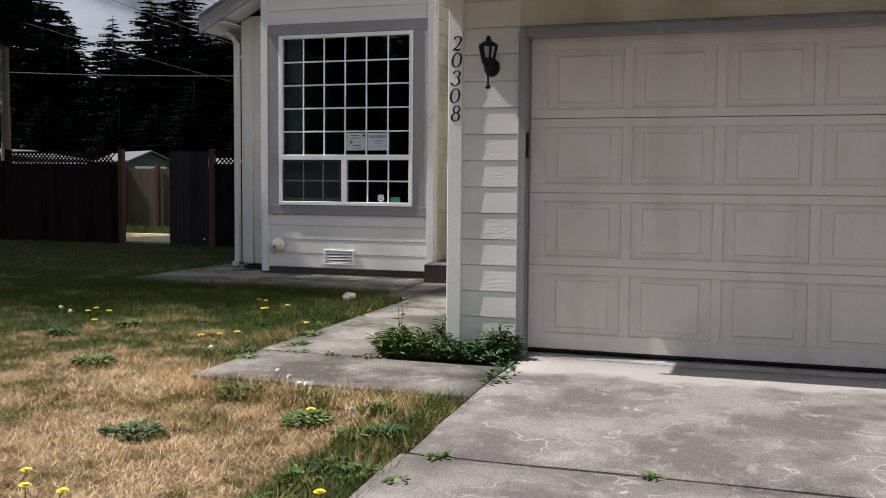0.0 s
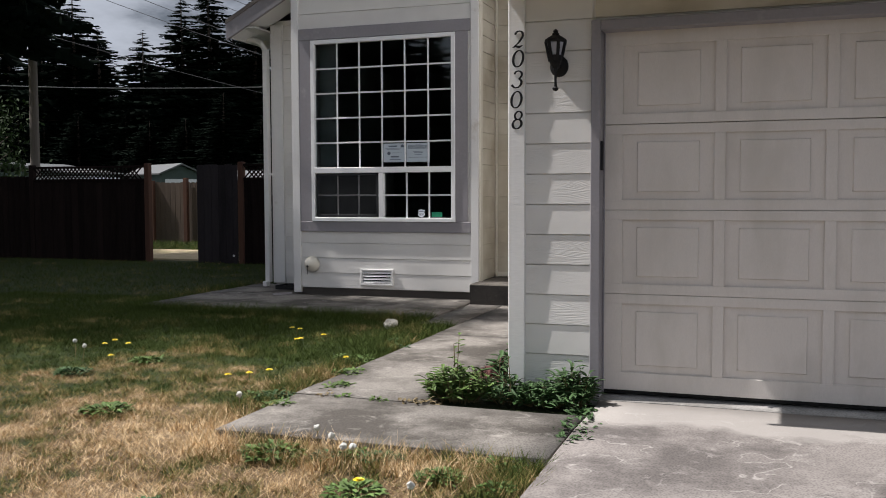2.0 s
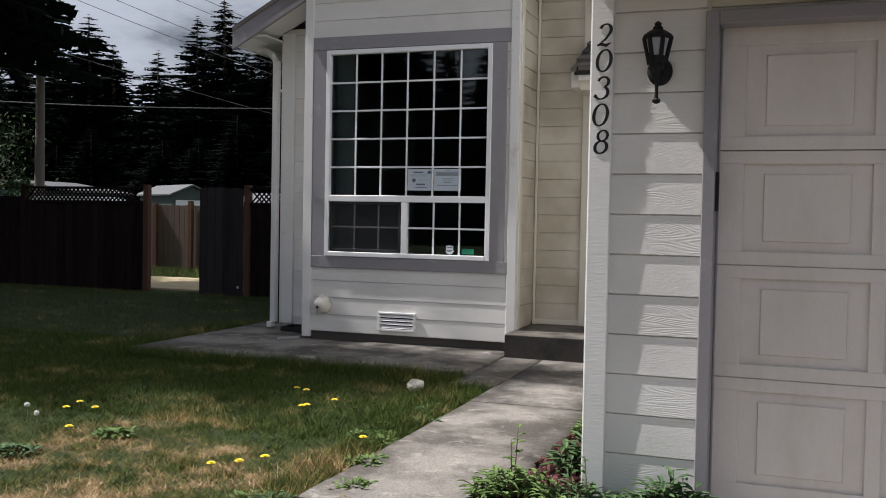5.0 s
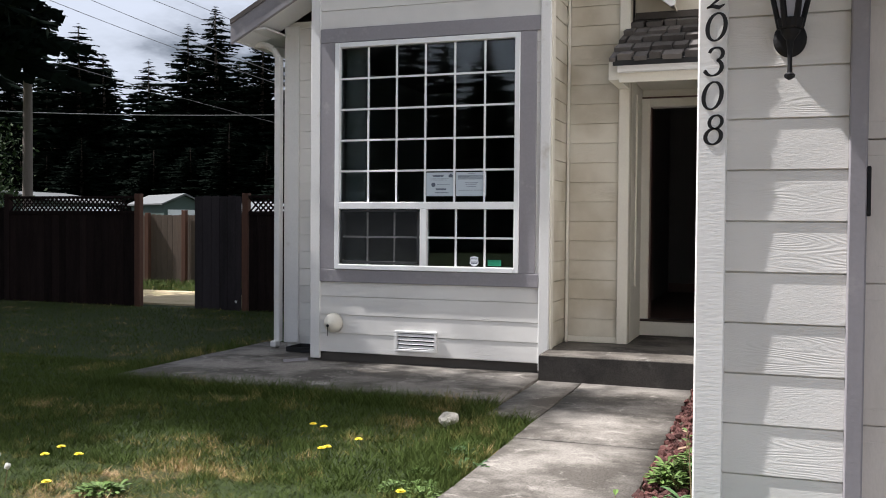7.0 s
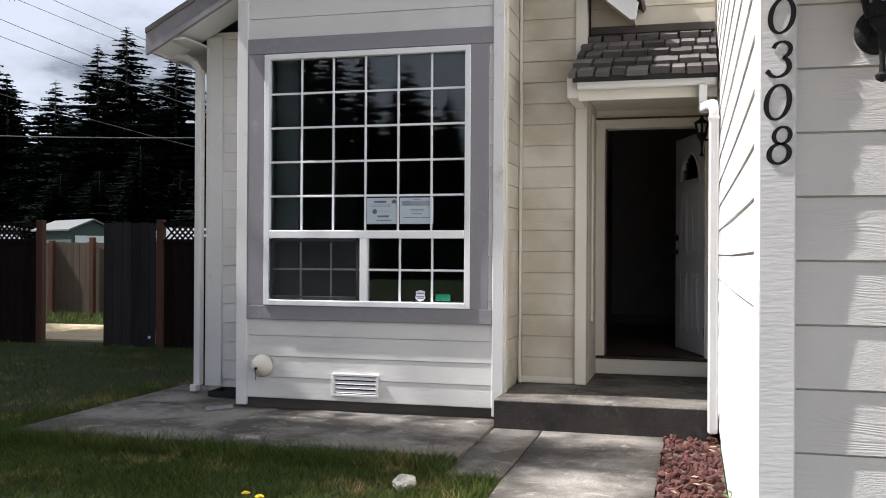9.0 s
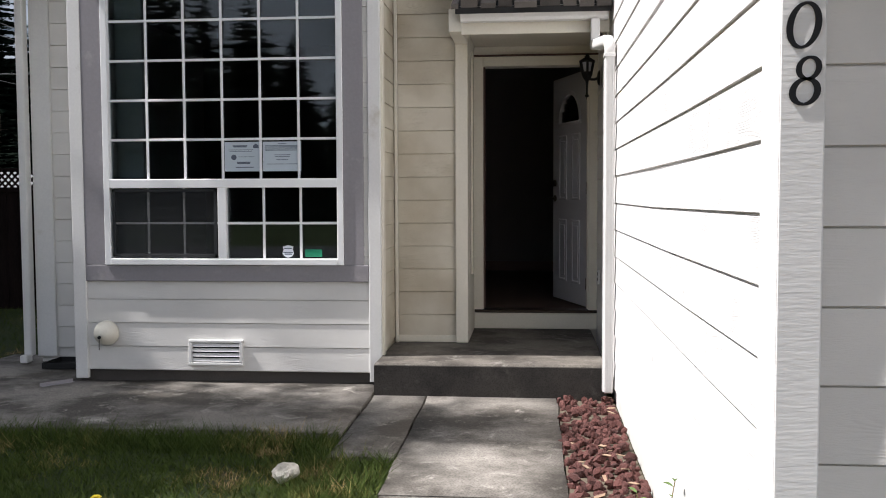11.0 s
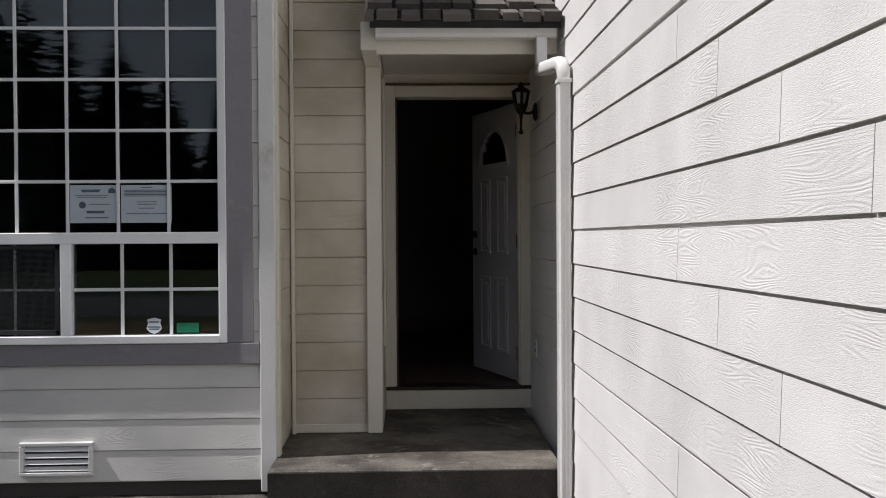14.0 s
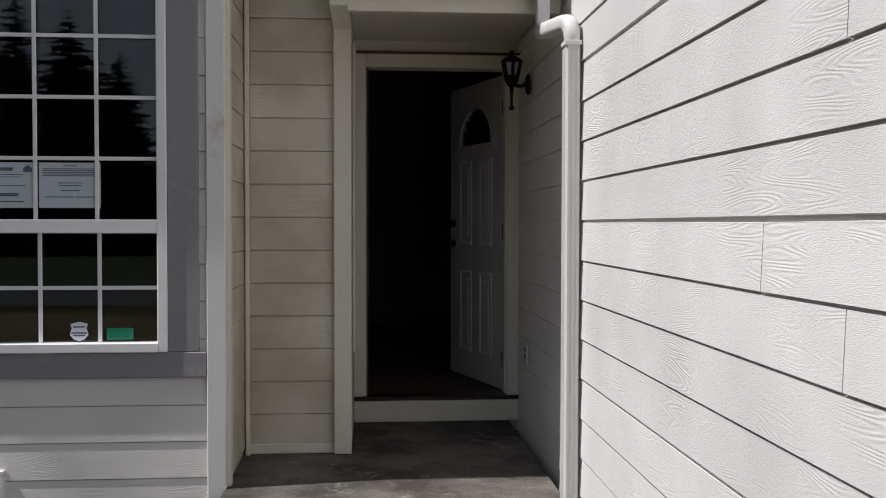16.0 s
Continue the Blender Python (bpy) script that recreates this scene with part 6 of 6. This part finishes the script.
def pole_and_wires():
    p = thing("utility_pole", "weathered wooden utility pole beyond the fence", "utility pole", (-27.35, 30, 0))
    bm = bmesh.new()
    cyl(bm, (-27.35, 30, -0.3), (-27.30, 30, 10.5), 0.19, 0.13, 12)
    part("shaft", bm, M_POLE, p)
    bm = bmesh.new()
    add_box(bm, -28.3, -26.3, 29.8, 29.92, 9.7, 9.82, bevel=0.01)
    part("crossarm", bm, M_POLE, p)
    wires = (((-40, 16.2), (-14, 5.8), 0.014), ((-40, 17.2), (-14, 5.9), 0.014), ((-40, 14.9), (-14, 4.8), 0.016), ((-40, 13.9), (-14, 4.6), 0.016), ((-44, 11.8), (-14, 3.6), 0.012), ((-44, 7.2), (-14, 6.05), 0.021))
    for (xa, za), (xb, zb), r in wires:
        w = thing("overhead_wire", "thin dark overhead wire crossing the sky", "wire", ((xa + xb) / 2, 40, (za + zb) / 2), group="overhead wires")
        bm = bmesh.new()
        n = 12
        pts = []
        for i in range(n + 1):
            u = i / n
            pts.append((xa + (xb - xa) * u, 40.0, za + (zb - za) * u - 0.35 * 4 * u * (1 - u) + 0.0))
        rings = [[bm.verts.new((px, py + r * math.cos(a), pz + r * math.sin(a))) for a in (0, 1.2566, 2.5133, 3.7699, 5.0265)] for px, py, pz in pts]
        for u, v in zip(rings, rings[1:]):
            for i in range(5):
                bm.faces.new((u[i], u[(i + 1) % 5], v[(i + 1) % 5], v[i]))
        part("strand", bm, M_WIRE if r < 0.02 else M_SHEDROOF, w)


pole_and_wires()


# ---- plants, stones ----
def leaf_quad(verts, faces, p, d, length, width, lift, rnd):
    d = np.array(d, float)
    s = np.array([-d[1], d[0], 0.0])
    i0 = len(verts)
    z = np.array([0, 0, 1.0])
    bend = rnd.uniform(0.1, 0.9)
    verts.append(p)
    for u, k in ((0.3, 0.85), (0.62, 1.0), (0.86, 0.55)):
        c = p + d * length * u + z * lift * length * u * (1.6 - (1.6 - bend) * u)
        verts += [c + s * width * k / 2 + z * width * 0.2 * k, c - z * width * 0.06, c - s * width * k / 2 + z * width * 0.2 * k]
    verts.append(p + d * length + z * lift * length * bend)
    faces += [(i0, i0 + 1, i0 + 2), (i0, i0 + 2, i0 + 3)]
    for q in (1, 4):
        a = i0 + q
        faces += [(a, a + 3, a + 4, a + 1), (a + 1, a + 4, a + 5, a + 2)]
    faces += [(i0 + 7, i0 + 10, i0 + 8), (i0 + 8, i0 + 10, i0 + 9)]


def rosette(x, y, r, n, seed, material, label, name="weed", h=0.5, width=0.3):
    rnd = np.random.RandomState(seed)
    z = ground_z(y) - 0.01
    t = thing(name, label, "weed", (x, y, z), group="weeds in the lawn")
    verts, faces = [], []
    for i in range(n * 3):
        a, u = rnd.rand() * 6.28, rnd.rand() ** 0.6
        b = a + rnd.uniform(-0.9, 0.9)
        st = np.array([x + r * u * math.cos(a), y + r * u * math.sin(a), z + 0.05 * h * (1 - u) * rnd.rand()])
        leaf_quad(verts, faces, st, (math.cos(b), math.sin(b), 0), (0.25 * r + 0.022) * rnd.uniform(0.6, 1.2), (0.09 * r + 0.012) * rnd.uniform(0.6, 1.3), h * rnd.uniform(0.1, 1.0), rnd)
    raw_mesh("leaves", verts, faces, material, t)
    return t


def bush(x, y, r, h, n, seed, material, label, stalks=0, leaf=0.07):
    rnd = np.random.RandomState(seed)
    t = thing("weed_clump", label, "weed", (x, y, 0), group="weeds at the garage corner")
    verts, faces = [], []
    bm = bmesh.new()
    for i in range(n // 9):
        a, u = rnd.rand() * 6.28, rnd.rand() ** 0.6
        b0 = np.array([x + 0.55 * r * u * math.cos(a), y + 0.45 * r * u * math.sin(a), -0.02])
        top = b0 + np.array([0.5 * r * u * math.cos(a), 0.4 * r * u * math.sin(a), h * rnd.uniform(0.45, 1.0) * (1.05 - 0.5 * u)])
        cyl(bm, b0, top, 0.003, 0.0018, 4, caps=False)
        for k in range(9):
            f = 0.3 + 0.7 * k / 8
            p = b0 * (1 - f) + top * f
            aa = rnd.rand() * 6.28
            leaf_quad(verts, faces, p, (math.cos(aa), math.sin(aa), 0), leaf * rnd.uniform(0.6, 1.3), leaf * rnd.uniform(0.22, 0.36), rnd.uniform(-0.2, 0.8), rnd)
    for i in range(stalks):
        b0 = (x + rnd.uniform(-0.6, 0.6) * r, y + rnd.uniform(-0.3, 0.3) * r, 0)
        top = (b0[0] + rnd.uniform(-0.05, 0.08), b0[1], h * rnd.uniform(1.25, 1.8))
        cyl(bm, b0, top, 0.004, 0.002, 5, caps=False)
        for k in range(6):
            f = 0.55 + 0.45 * k / 5
            p = np.array(b0) * (1 - f) + np.array(top) * f
            aa = rnd.rand() * 6.28
            leaf_quad(verts, faces, p, (math.cos(aa), math.sin(aa), 0), 0.045, 0.02, 0.3, rnd)
    part("stem", bm, M_STEM, t, "reddish brown thin stalks")
    raw_mesh("leaves", verts, faces, material, t)


bush(-2.29, 6.02, 0.21, 0.23, 850, 1, M_LEAF, "bright green leafy weeds at the garage corner", 2, 0.075)
bush(-2.20, 7.56, 0.17, 0.20, 500, 9, M_LEAF, "bright green leafy weeds at the edge of the rock bed", 2, 0.07)
bush(-2.16, 6.72, 0.13, 0.27, 160, 12, M_LEAFD, "dark green broad-leaved weed against the corner board", 1, 0.09)
bush(-2.02, 6.06, 0.16, 0.18, 420, 2, M_LEAFD, "dark green weeds with tall dry stalks", 2, 0.065)
bush(-1.78, 6.06, 0.20, 0.13, 620, 3, M_LEAFD, "dark green broad-leaved weeds below the lantern", 0, 0.075)
bush(-1.63, 6.10, 0.12, 0.27, 420, 4, M_LEAFD, "dark green upright weeds beside the garage door", 0, 0.075)
for k, (x, y) in enumerate(((-1.53, 5.88), (-1.50, 5.68), (-1.51, 5.5), (-1.5, 5.3))):
    rosette(x, y, 0.085, 22, 40 + k, M_LEAFD, "small weeds growing in the driveway joint", h=0.9, width=0.4)
for k, (x, y) in enumerate(((-2.95, 5.815), (-2.72, 5.81), (-2.55, 5.82), (-2.42, 5.815), (-3.05, 5.82))):
    rosette(x, y, 0.06, 16, 60 + k, M_LEAF if k < 2 else M_STEM, "small dry weeds in the walkway joint", h=0.9)
for k, (x, y, r, m) in enumerate(((-2.88, 3.88, 0.17, M_LEAFD), (-2.78, 4.70, 0.19, M_LEAF), (-2.18, 4.33, 0.16, M_LEAF), (-4.08, 5.15, 0.17, M_LEAF), (-5.05, 6.0, 0.15, M_LEAFD), (-4.85, 6.55, 0.14, M_LEAF), (-1.42, 3.58, 0.09, M_LEAF), (-1.36, 3.92, 0.08, M_LEAF), (-3.1, 6.1, 0.13, M_LEAF), (-3.25, 6.55, 0.14, M_LEAF), (-3.38, 7.0, 0.12, M_LEAF), (-3.2, 5.55, 0.12, M_LEAF), (-3.35, 5.75, 0.13, M_LEAFD), (-1.72, 4.25, 0.12, M_LEAFD), (-1.9, 4.6, 0.13, M_LEAF), (-0.45, 3.925, 0.07, M_LEAF))):
    rosette(x, y, r * 0.72, 46, 80 + k, m, "green broad-leaved weed rosette in the dry lawn", h=0.7, width=0.24)


def dandelion(x, y, h, puff, seed):
    rnd = random.Random(seed)
    z = ground_z(y) - 0.01
    t = thing("dandelion", "white dandelion seed head on a thin stem" if puff else "yellow dandelion flower in the lawn", "flower", (x, y, z), group="dandelions")
    tx, ty = x + rnd.uniform(-0.02, 0.02), y + rnd.uniform(-0.02, 0.02)
    bm = bmesh.new()
    cyl(bm, (x, y, z), (tx, ty, z + h), 0.0025, 0.002, 5, caps=False)
    part("stem", bm, M_STEM if puff else M_LEAF, t)
    bm = bmesh.new()
    if puff:
        bmesh.ops.create_icosphere(bm, subdivisions=2, radius=0.017, matrix=Matrix.Translation((tx, ty, z + h + 0.015)))
        for v in bm.verts:
            c = Vector((tx, ty, z + h + 0.015))
            v.co = c + (v.co - c) * rnd.uniform(0.75, 1.15)
        part("seed_head", bm, M_PUFF, t)
    else:
        n = 16
        for ring, (r, dz) in enumerate(((0.024, 0.004), (0.016, 0.010))):
            for i in range(n):
                a = 2 * math.pi * (i + 0.5 * ring) / n
                c, s = math.cos(a), math.sin(a)
                w = 0.0055
                p = [(tx - s * w * 0.4, ty + c * w * 0.4, z + h), (tx + s * w * 0.4, ty - c * w * 0.4, z + h), (tx + c * r + s * w, ty + s * r - c * w, z + h + dz), (tx + c * r - s * w, ty + s * r + c * w, z + h + dz)]
                bm.faces.new([bm.verts.new(q) for q in p])
        part("petals", bm, M_YELLOW, t)


for k, (x, y) in enumerate(((-2.9, 3.17), (-2.75, 3.02), (-2.6, 3.01), (-2.54, 2.76), (-1.86, 3.06), (-1.6, 3.19), (-2.19, 4.35), (-5.48, 6.89), (-5.52, 7.03), (-5.32, 6.95), (-5.09, 6.45), (-3.88, 6.08), (-3.78, 6.17), (-3.7, 6.3), (-1.62, 3.3), (-4.19, 7.57), (-4.15, 7.59), (-4.07, 7.81), (-4.5, 8.1), (-4.42, 8.05), (-3.45, 6.9))):
    dandelion(x, y, 0.045, False, k)
for k, (x, y) in enumerate(((-3.32, 5.31), (-2.58, 4.8), (-2.32, 4.59), (-2.35, 4.55), (-1.89, 4.19), (-5.49, 6.55), (-5.3, 6.4), (-2.45, 4.7))):
    dandelion(x, y, 0.10, True, 50 + k)

# pale rock at the lawn edge
bm = bmesh.new()
bmesh.ops.create_icosphere(bm, subdivisions=3, radius=0.06, matrix=Matrix.Translation((-3.76, 8.5, 0.04)))
for v in bm.verts:
    c = Vector((-3.76, 8.5, 0.04))
    d = (v.co - c)
    k = 1 + 0.45 * noise.noise(d * 14) + 0.2 * noise.noise(d * 40)
    v.co = c + Vector((d.x * 1.1 * k, d.y * k, d.z * 0.75 * k + 0.25 * d.x * k))
tagged(part("rock", bm, M_ROCK), "pale lumpy rock lying in the grass", "rock")


def allowed(x, y):
    """Where turf grows: off the slabs, beds and house."""
    no = (x > -1.5) | ((x > -3.25) & (y > 4.92) & (y < 5.82)) | ((x > -3.29) & (y >= 5.82)) | ((x > -3.66) & (y > 8.97)) | ((x > -7.06) & (y > 9.36) & (y < 11.95)) | ((x > -6.6) & (y > 11.5))
    return ~no


def grass():
    rnd = np.random.RandomState(7)

    def sow(n, x0, x1, y0, y1, lo, hi, width):
        x, y = rnd.uniform(x0, x1, n), rnd.uniform(y0, y1, n)
        k = allowed(x, y)
        x, y = x[k], y[k]
        h = rnd.uniform(lo, hi, len(x))
        return x, y, h, np.full(len(x), width)

    sets = [sow(190000, -7.5, -1.4, 1.9, 7.2, 0.004, 0.026, 0.0038), sow(75000, -9.5, -3.2, 7.0, 10.2, 0.015, 0.048, 0.0065), sow(40000, -14.5, -6.0, 6.0, 15.2, 0.018, 0.05, 0.008), sow(9000, -16.5, -9.0, 18.0, 20.3, 0.06, 0.18, 0.012)]
    # tall fringe along the slabs
    for x0, x1, y0, y1, n, lo, hi in ((-7.0, -3.66, 9.02, 9.37, 5200, 0.06, 0.16), (-3.75, -3.3, 7.4, 9.0, 2600, 0.05, 0.13), (-3.55, -3.28, 5.8, 7.6, 2200, 0.04, 0.10), (-3.25, -1.5, 4.55, 4.93, 3000, 0.04, 0.11), (-1.95, -1.47, 2.4, 4.9, 4200, 0.03, 0.10), (-3.5, -3.23, 4.9, 5.9, 900, 0.03, 0.09), (-7.4, -7.05, 9.2, 11.8, 1400, 0.05, 0.12)):
        sets.append(sow(n, x0, x1, y0, y1, lo, hi, 0.0055))
    # tufts a hand wide standing above the matted turf
    for n, x0, x1, y0, y1, hi in ((1100, -7.5, -1.45, 2.0, 7.4, 0.055), (500, -9.0, -3.3, 7.0, 9.4, 0.075)):
        cx, cy, cr = rnd.uniform(x0, x1, n), rnd.uniform(y0, y1, n), rnd.uniform(0.02, 0.075, n)
        m = 46
        tx = np.repeat(cx, m) + rnd.normal(size=n * m) * np.repeat(cr, m)
        ty = np.repeat(cy, m) + rnd.normal(size=n * m) * np.repeat(cr, m)
        th = rnd.uniform(0.4, 1.0, n * m) * np.repeat(rnd.uniform(0.5, 1.0, n), m) * hi
        k = allowed(tx, ty)
        sets.append((tx[k], ty[k], th[k], np.full(int(k.sum()), 0.0048)))
    x, y, h, w = (np.concatenate(c) for c in zip(*sets))
    z = np.where(y > 5, -0.034, -0.034 - 0.035 * (5 - y))
    a, lean = rnd.uniform(0, 6.283, len(x)), np.where(h < 0.027, rnd.uniform(0.6, 2.4, len(x)) * h + 0.012, rnd.uniform(0.3, 1.3, len(x)) * h)
    b = rnd.uniform(0, 6.283, len(x))
    cx, sx = np.cos(a) * w / 2, np.sin(a) * w / 2
    v = np.empty((len(x), 3, 3))
    v[:, 0] = np.stack([x - cx, y - sx, z], 1)
    v[:, 1] = np.stack([x + cx, y + sx, z], 1)
    v[:, 2] = np.stack([x + np.cos(b) * lean, y + np.sin(b) * lean, z + h * 0.8 + 0.01], 1)
    me = bpy.data.meshes.new("grass")
    n = len(x)
    me.vertices.add(3 * n)
    me.vertices.foreach_set("co", v.reshape(-1))
    me.loops.add(3 * n)
    me.loops.foreach_set("vertex_index", np.arange(3 * n, dtype=np.int32))
    me.polygons.add(n)
    me.polygons.foreach_set("loop_start", np.arange(0, 3 * n, 3, dtype=np.int32))
    me.update(calc_edges=True)
    me.materials.append(M_BLADE)
    tagged(new("grass", me), "short dry and green grass blades of the lawn", "grass", kind="stuff")


# small broad-leaved weeds along the slab edges and in the dry turf
wr = random.Random(23)
for x0, x1, y0, y1, n in ((-3.2, -1.6, 4.62, 4.86, 5), (-1.9, -1.6, 2.6, 4.6, 6), (-3.55, -3.34, 5.2, 8.2, 7)):
    for k in range(n):
        rosette(wr.uniform(x0, x1), wr.uniform(y0, y1), wr.uniform(0.05, 0.11), wr.randint(14, 26), 300 + k, wr.choice((M_LEAF, M_LEAFD)), "low green broad-leaved weed in the lawn", h=wr.uniform(0.35, 0.8), width=0.26)

grass()


def lava_bed():
    bm = bmesh.new()
    add_box(bm, -2.405, -2.03, 6.30, 10.45, -0.12, -0.02)
    structure("planting_bed", bm, M_MUDDY, "soil bed between walk and garage wall", "soil")
    rnd = random.Random(9)
    protos = []
    for k in range(7):
        b2 = bmesh.new()
        bmesh.ops.create_icosphere(b2, subdivisions=1, radius=1.0)
        for v in b2.verts:
            v.co = v.co * rnd.uniform(0.65, 1.25)
        me = bpy.data.meshes.new("lava_rock")
        b2.to_mesh(me)
        b2.free()
        me.materials.append(M_LAVA)
        protos.append(me)
    bed = thing("lava_rock_bed", "reddish brown lava rocks along the garage wall", "rocks", (-2.2, 9, 0))
    for i in range(300):
        x, y = rnd.uniform(-2.40, -2.05), rnd.uniform(7.9, 10.43)
        ob = new("lava_rock", protos[i % 7])
        ob.parent = bed
        s = rnd.uniform(0.018, 0.036)
        ob.location = (x + 2.2, y - 9, -0.005 + rnd.uniform(-0.012, 0.02))
        ob.rotation_euler = (rnd.uniform(0, 6), rnd.uniform(0, 6), rnd.uniform(0, 6))
        ob.scale = (s, s * rnd.uniform(0.7, 1.2), s * rnd.uniform(0.6, 0.9))
    verts, faces = [], []
    for i in range(900):
        near = i < 420
        x, y = rnd.uniform(-2.40, -2.04), (rnd.uniform(7.9, 10.44) if near else rnd.uniform(6.3, 7.95))
        m = Matrix.LocRotScale((x, y, -0.022 if near else -0.008 + rnd.uniform(-0.01, 0.015)), Euler((rnd.uniform(0, 6), rnd.uniform(0, 6), rnd.uniform(0, 6))), Vector((1, 0.9, 0.7)) * rnd.uniform(0.018, 0.034))
        me = protos[i % 7]
        i0 = len(verts)
        verts += [tuple(m @ v.co) for v in me.vertices]
        faces += [tuple(i0 + q for q in p.vertices) for p in me.polygons]
    tagged(raw_mesh("lava_gravel", verts, faces, M_LAVA), "reddish brown lava gravel in the planting bed", "gravel", kind="stuff")
    chip = bmesh.new()
    prism(chip, [(-0.03, -0.007), (0.025, -0.01), (0.035, 0.004), (-0.02, 0.009)], 2, 0, 0.004)
    me = bpy.data.meshes.new("wood_chip")
    bmesh.ops.recalc_face_normals(chip, faces=chip.faces)
    chip.to_mesh(me)
    chip.free()
    me.materials.append(M_BARKC)
    for i in range(16):
        ob = tagged(new("wood_chip", me), "dry tan wood chip among the lava rocks", "wood chip", group="wood chips")
        ob.location = (rnd.uniform(-2.39, -2.07), rnd.uniform(8.2, 10.42), rnd.uniform(0.012, 0.024))
        ob.rotation_euler = (rnd.uniform(-0.4, 0.4), rnd.uniform(-0.4, 0.4), rnd.uniform(0, 6))


lava_bed()
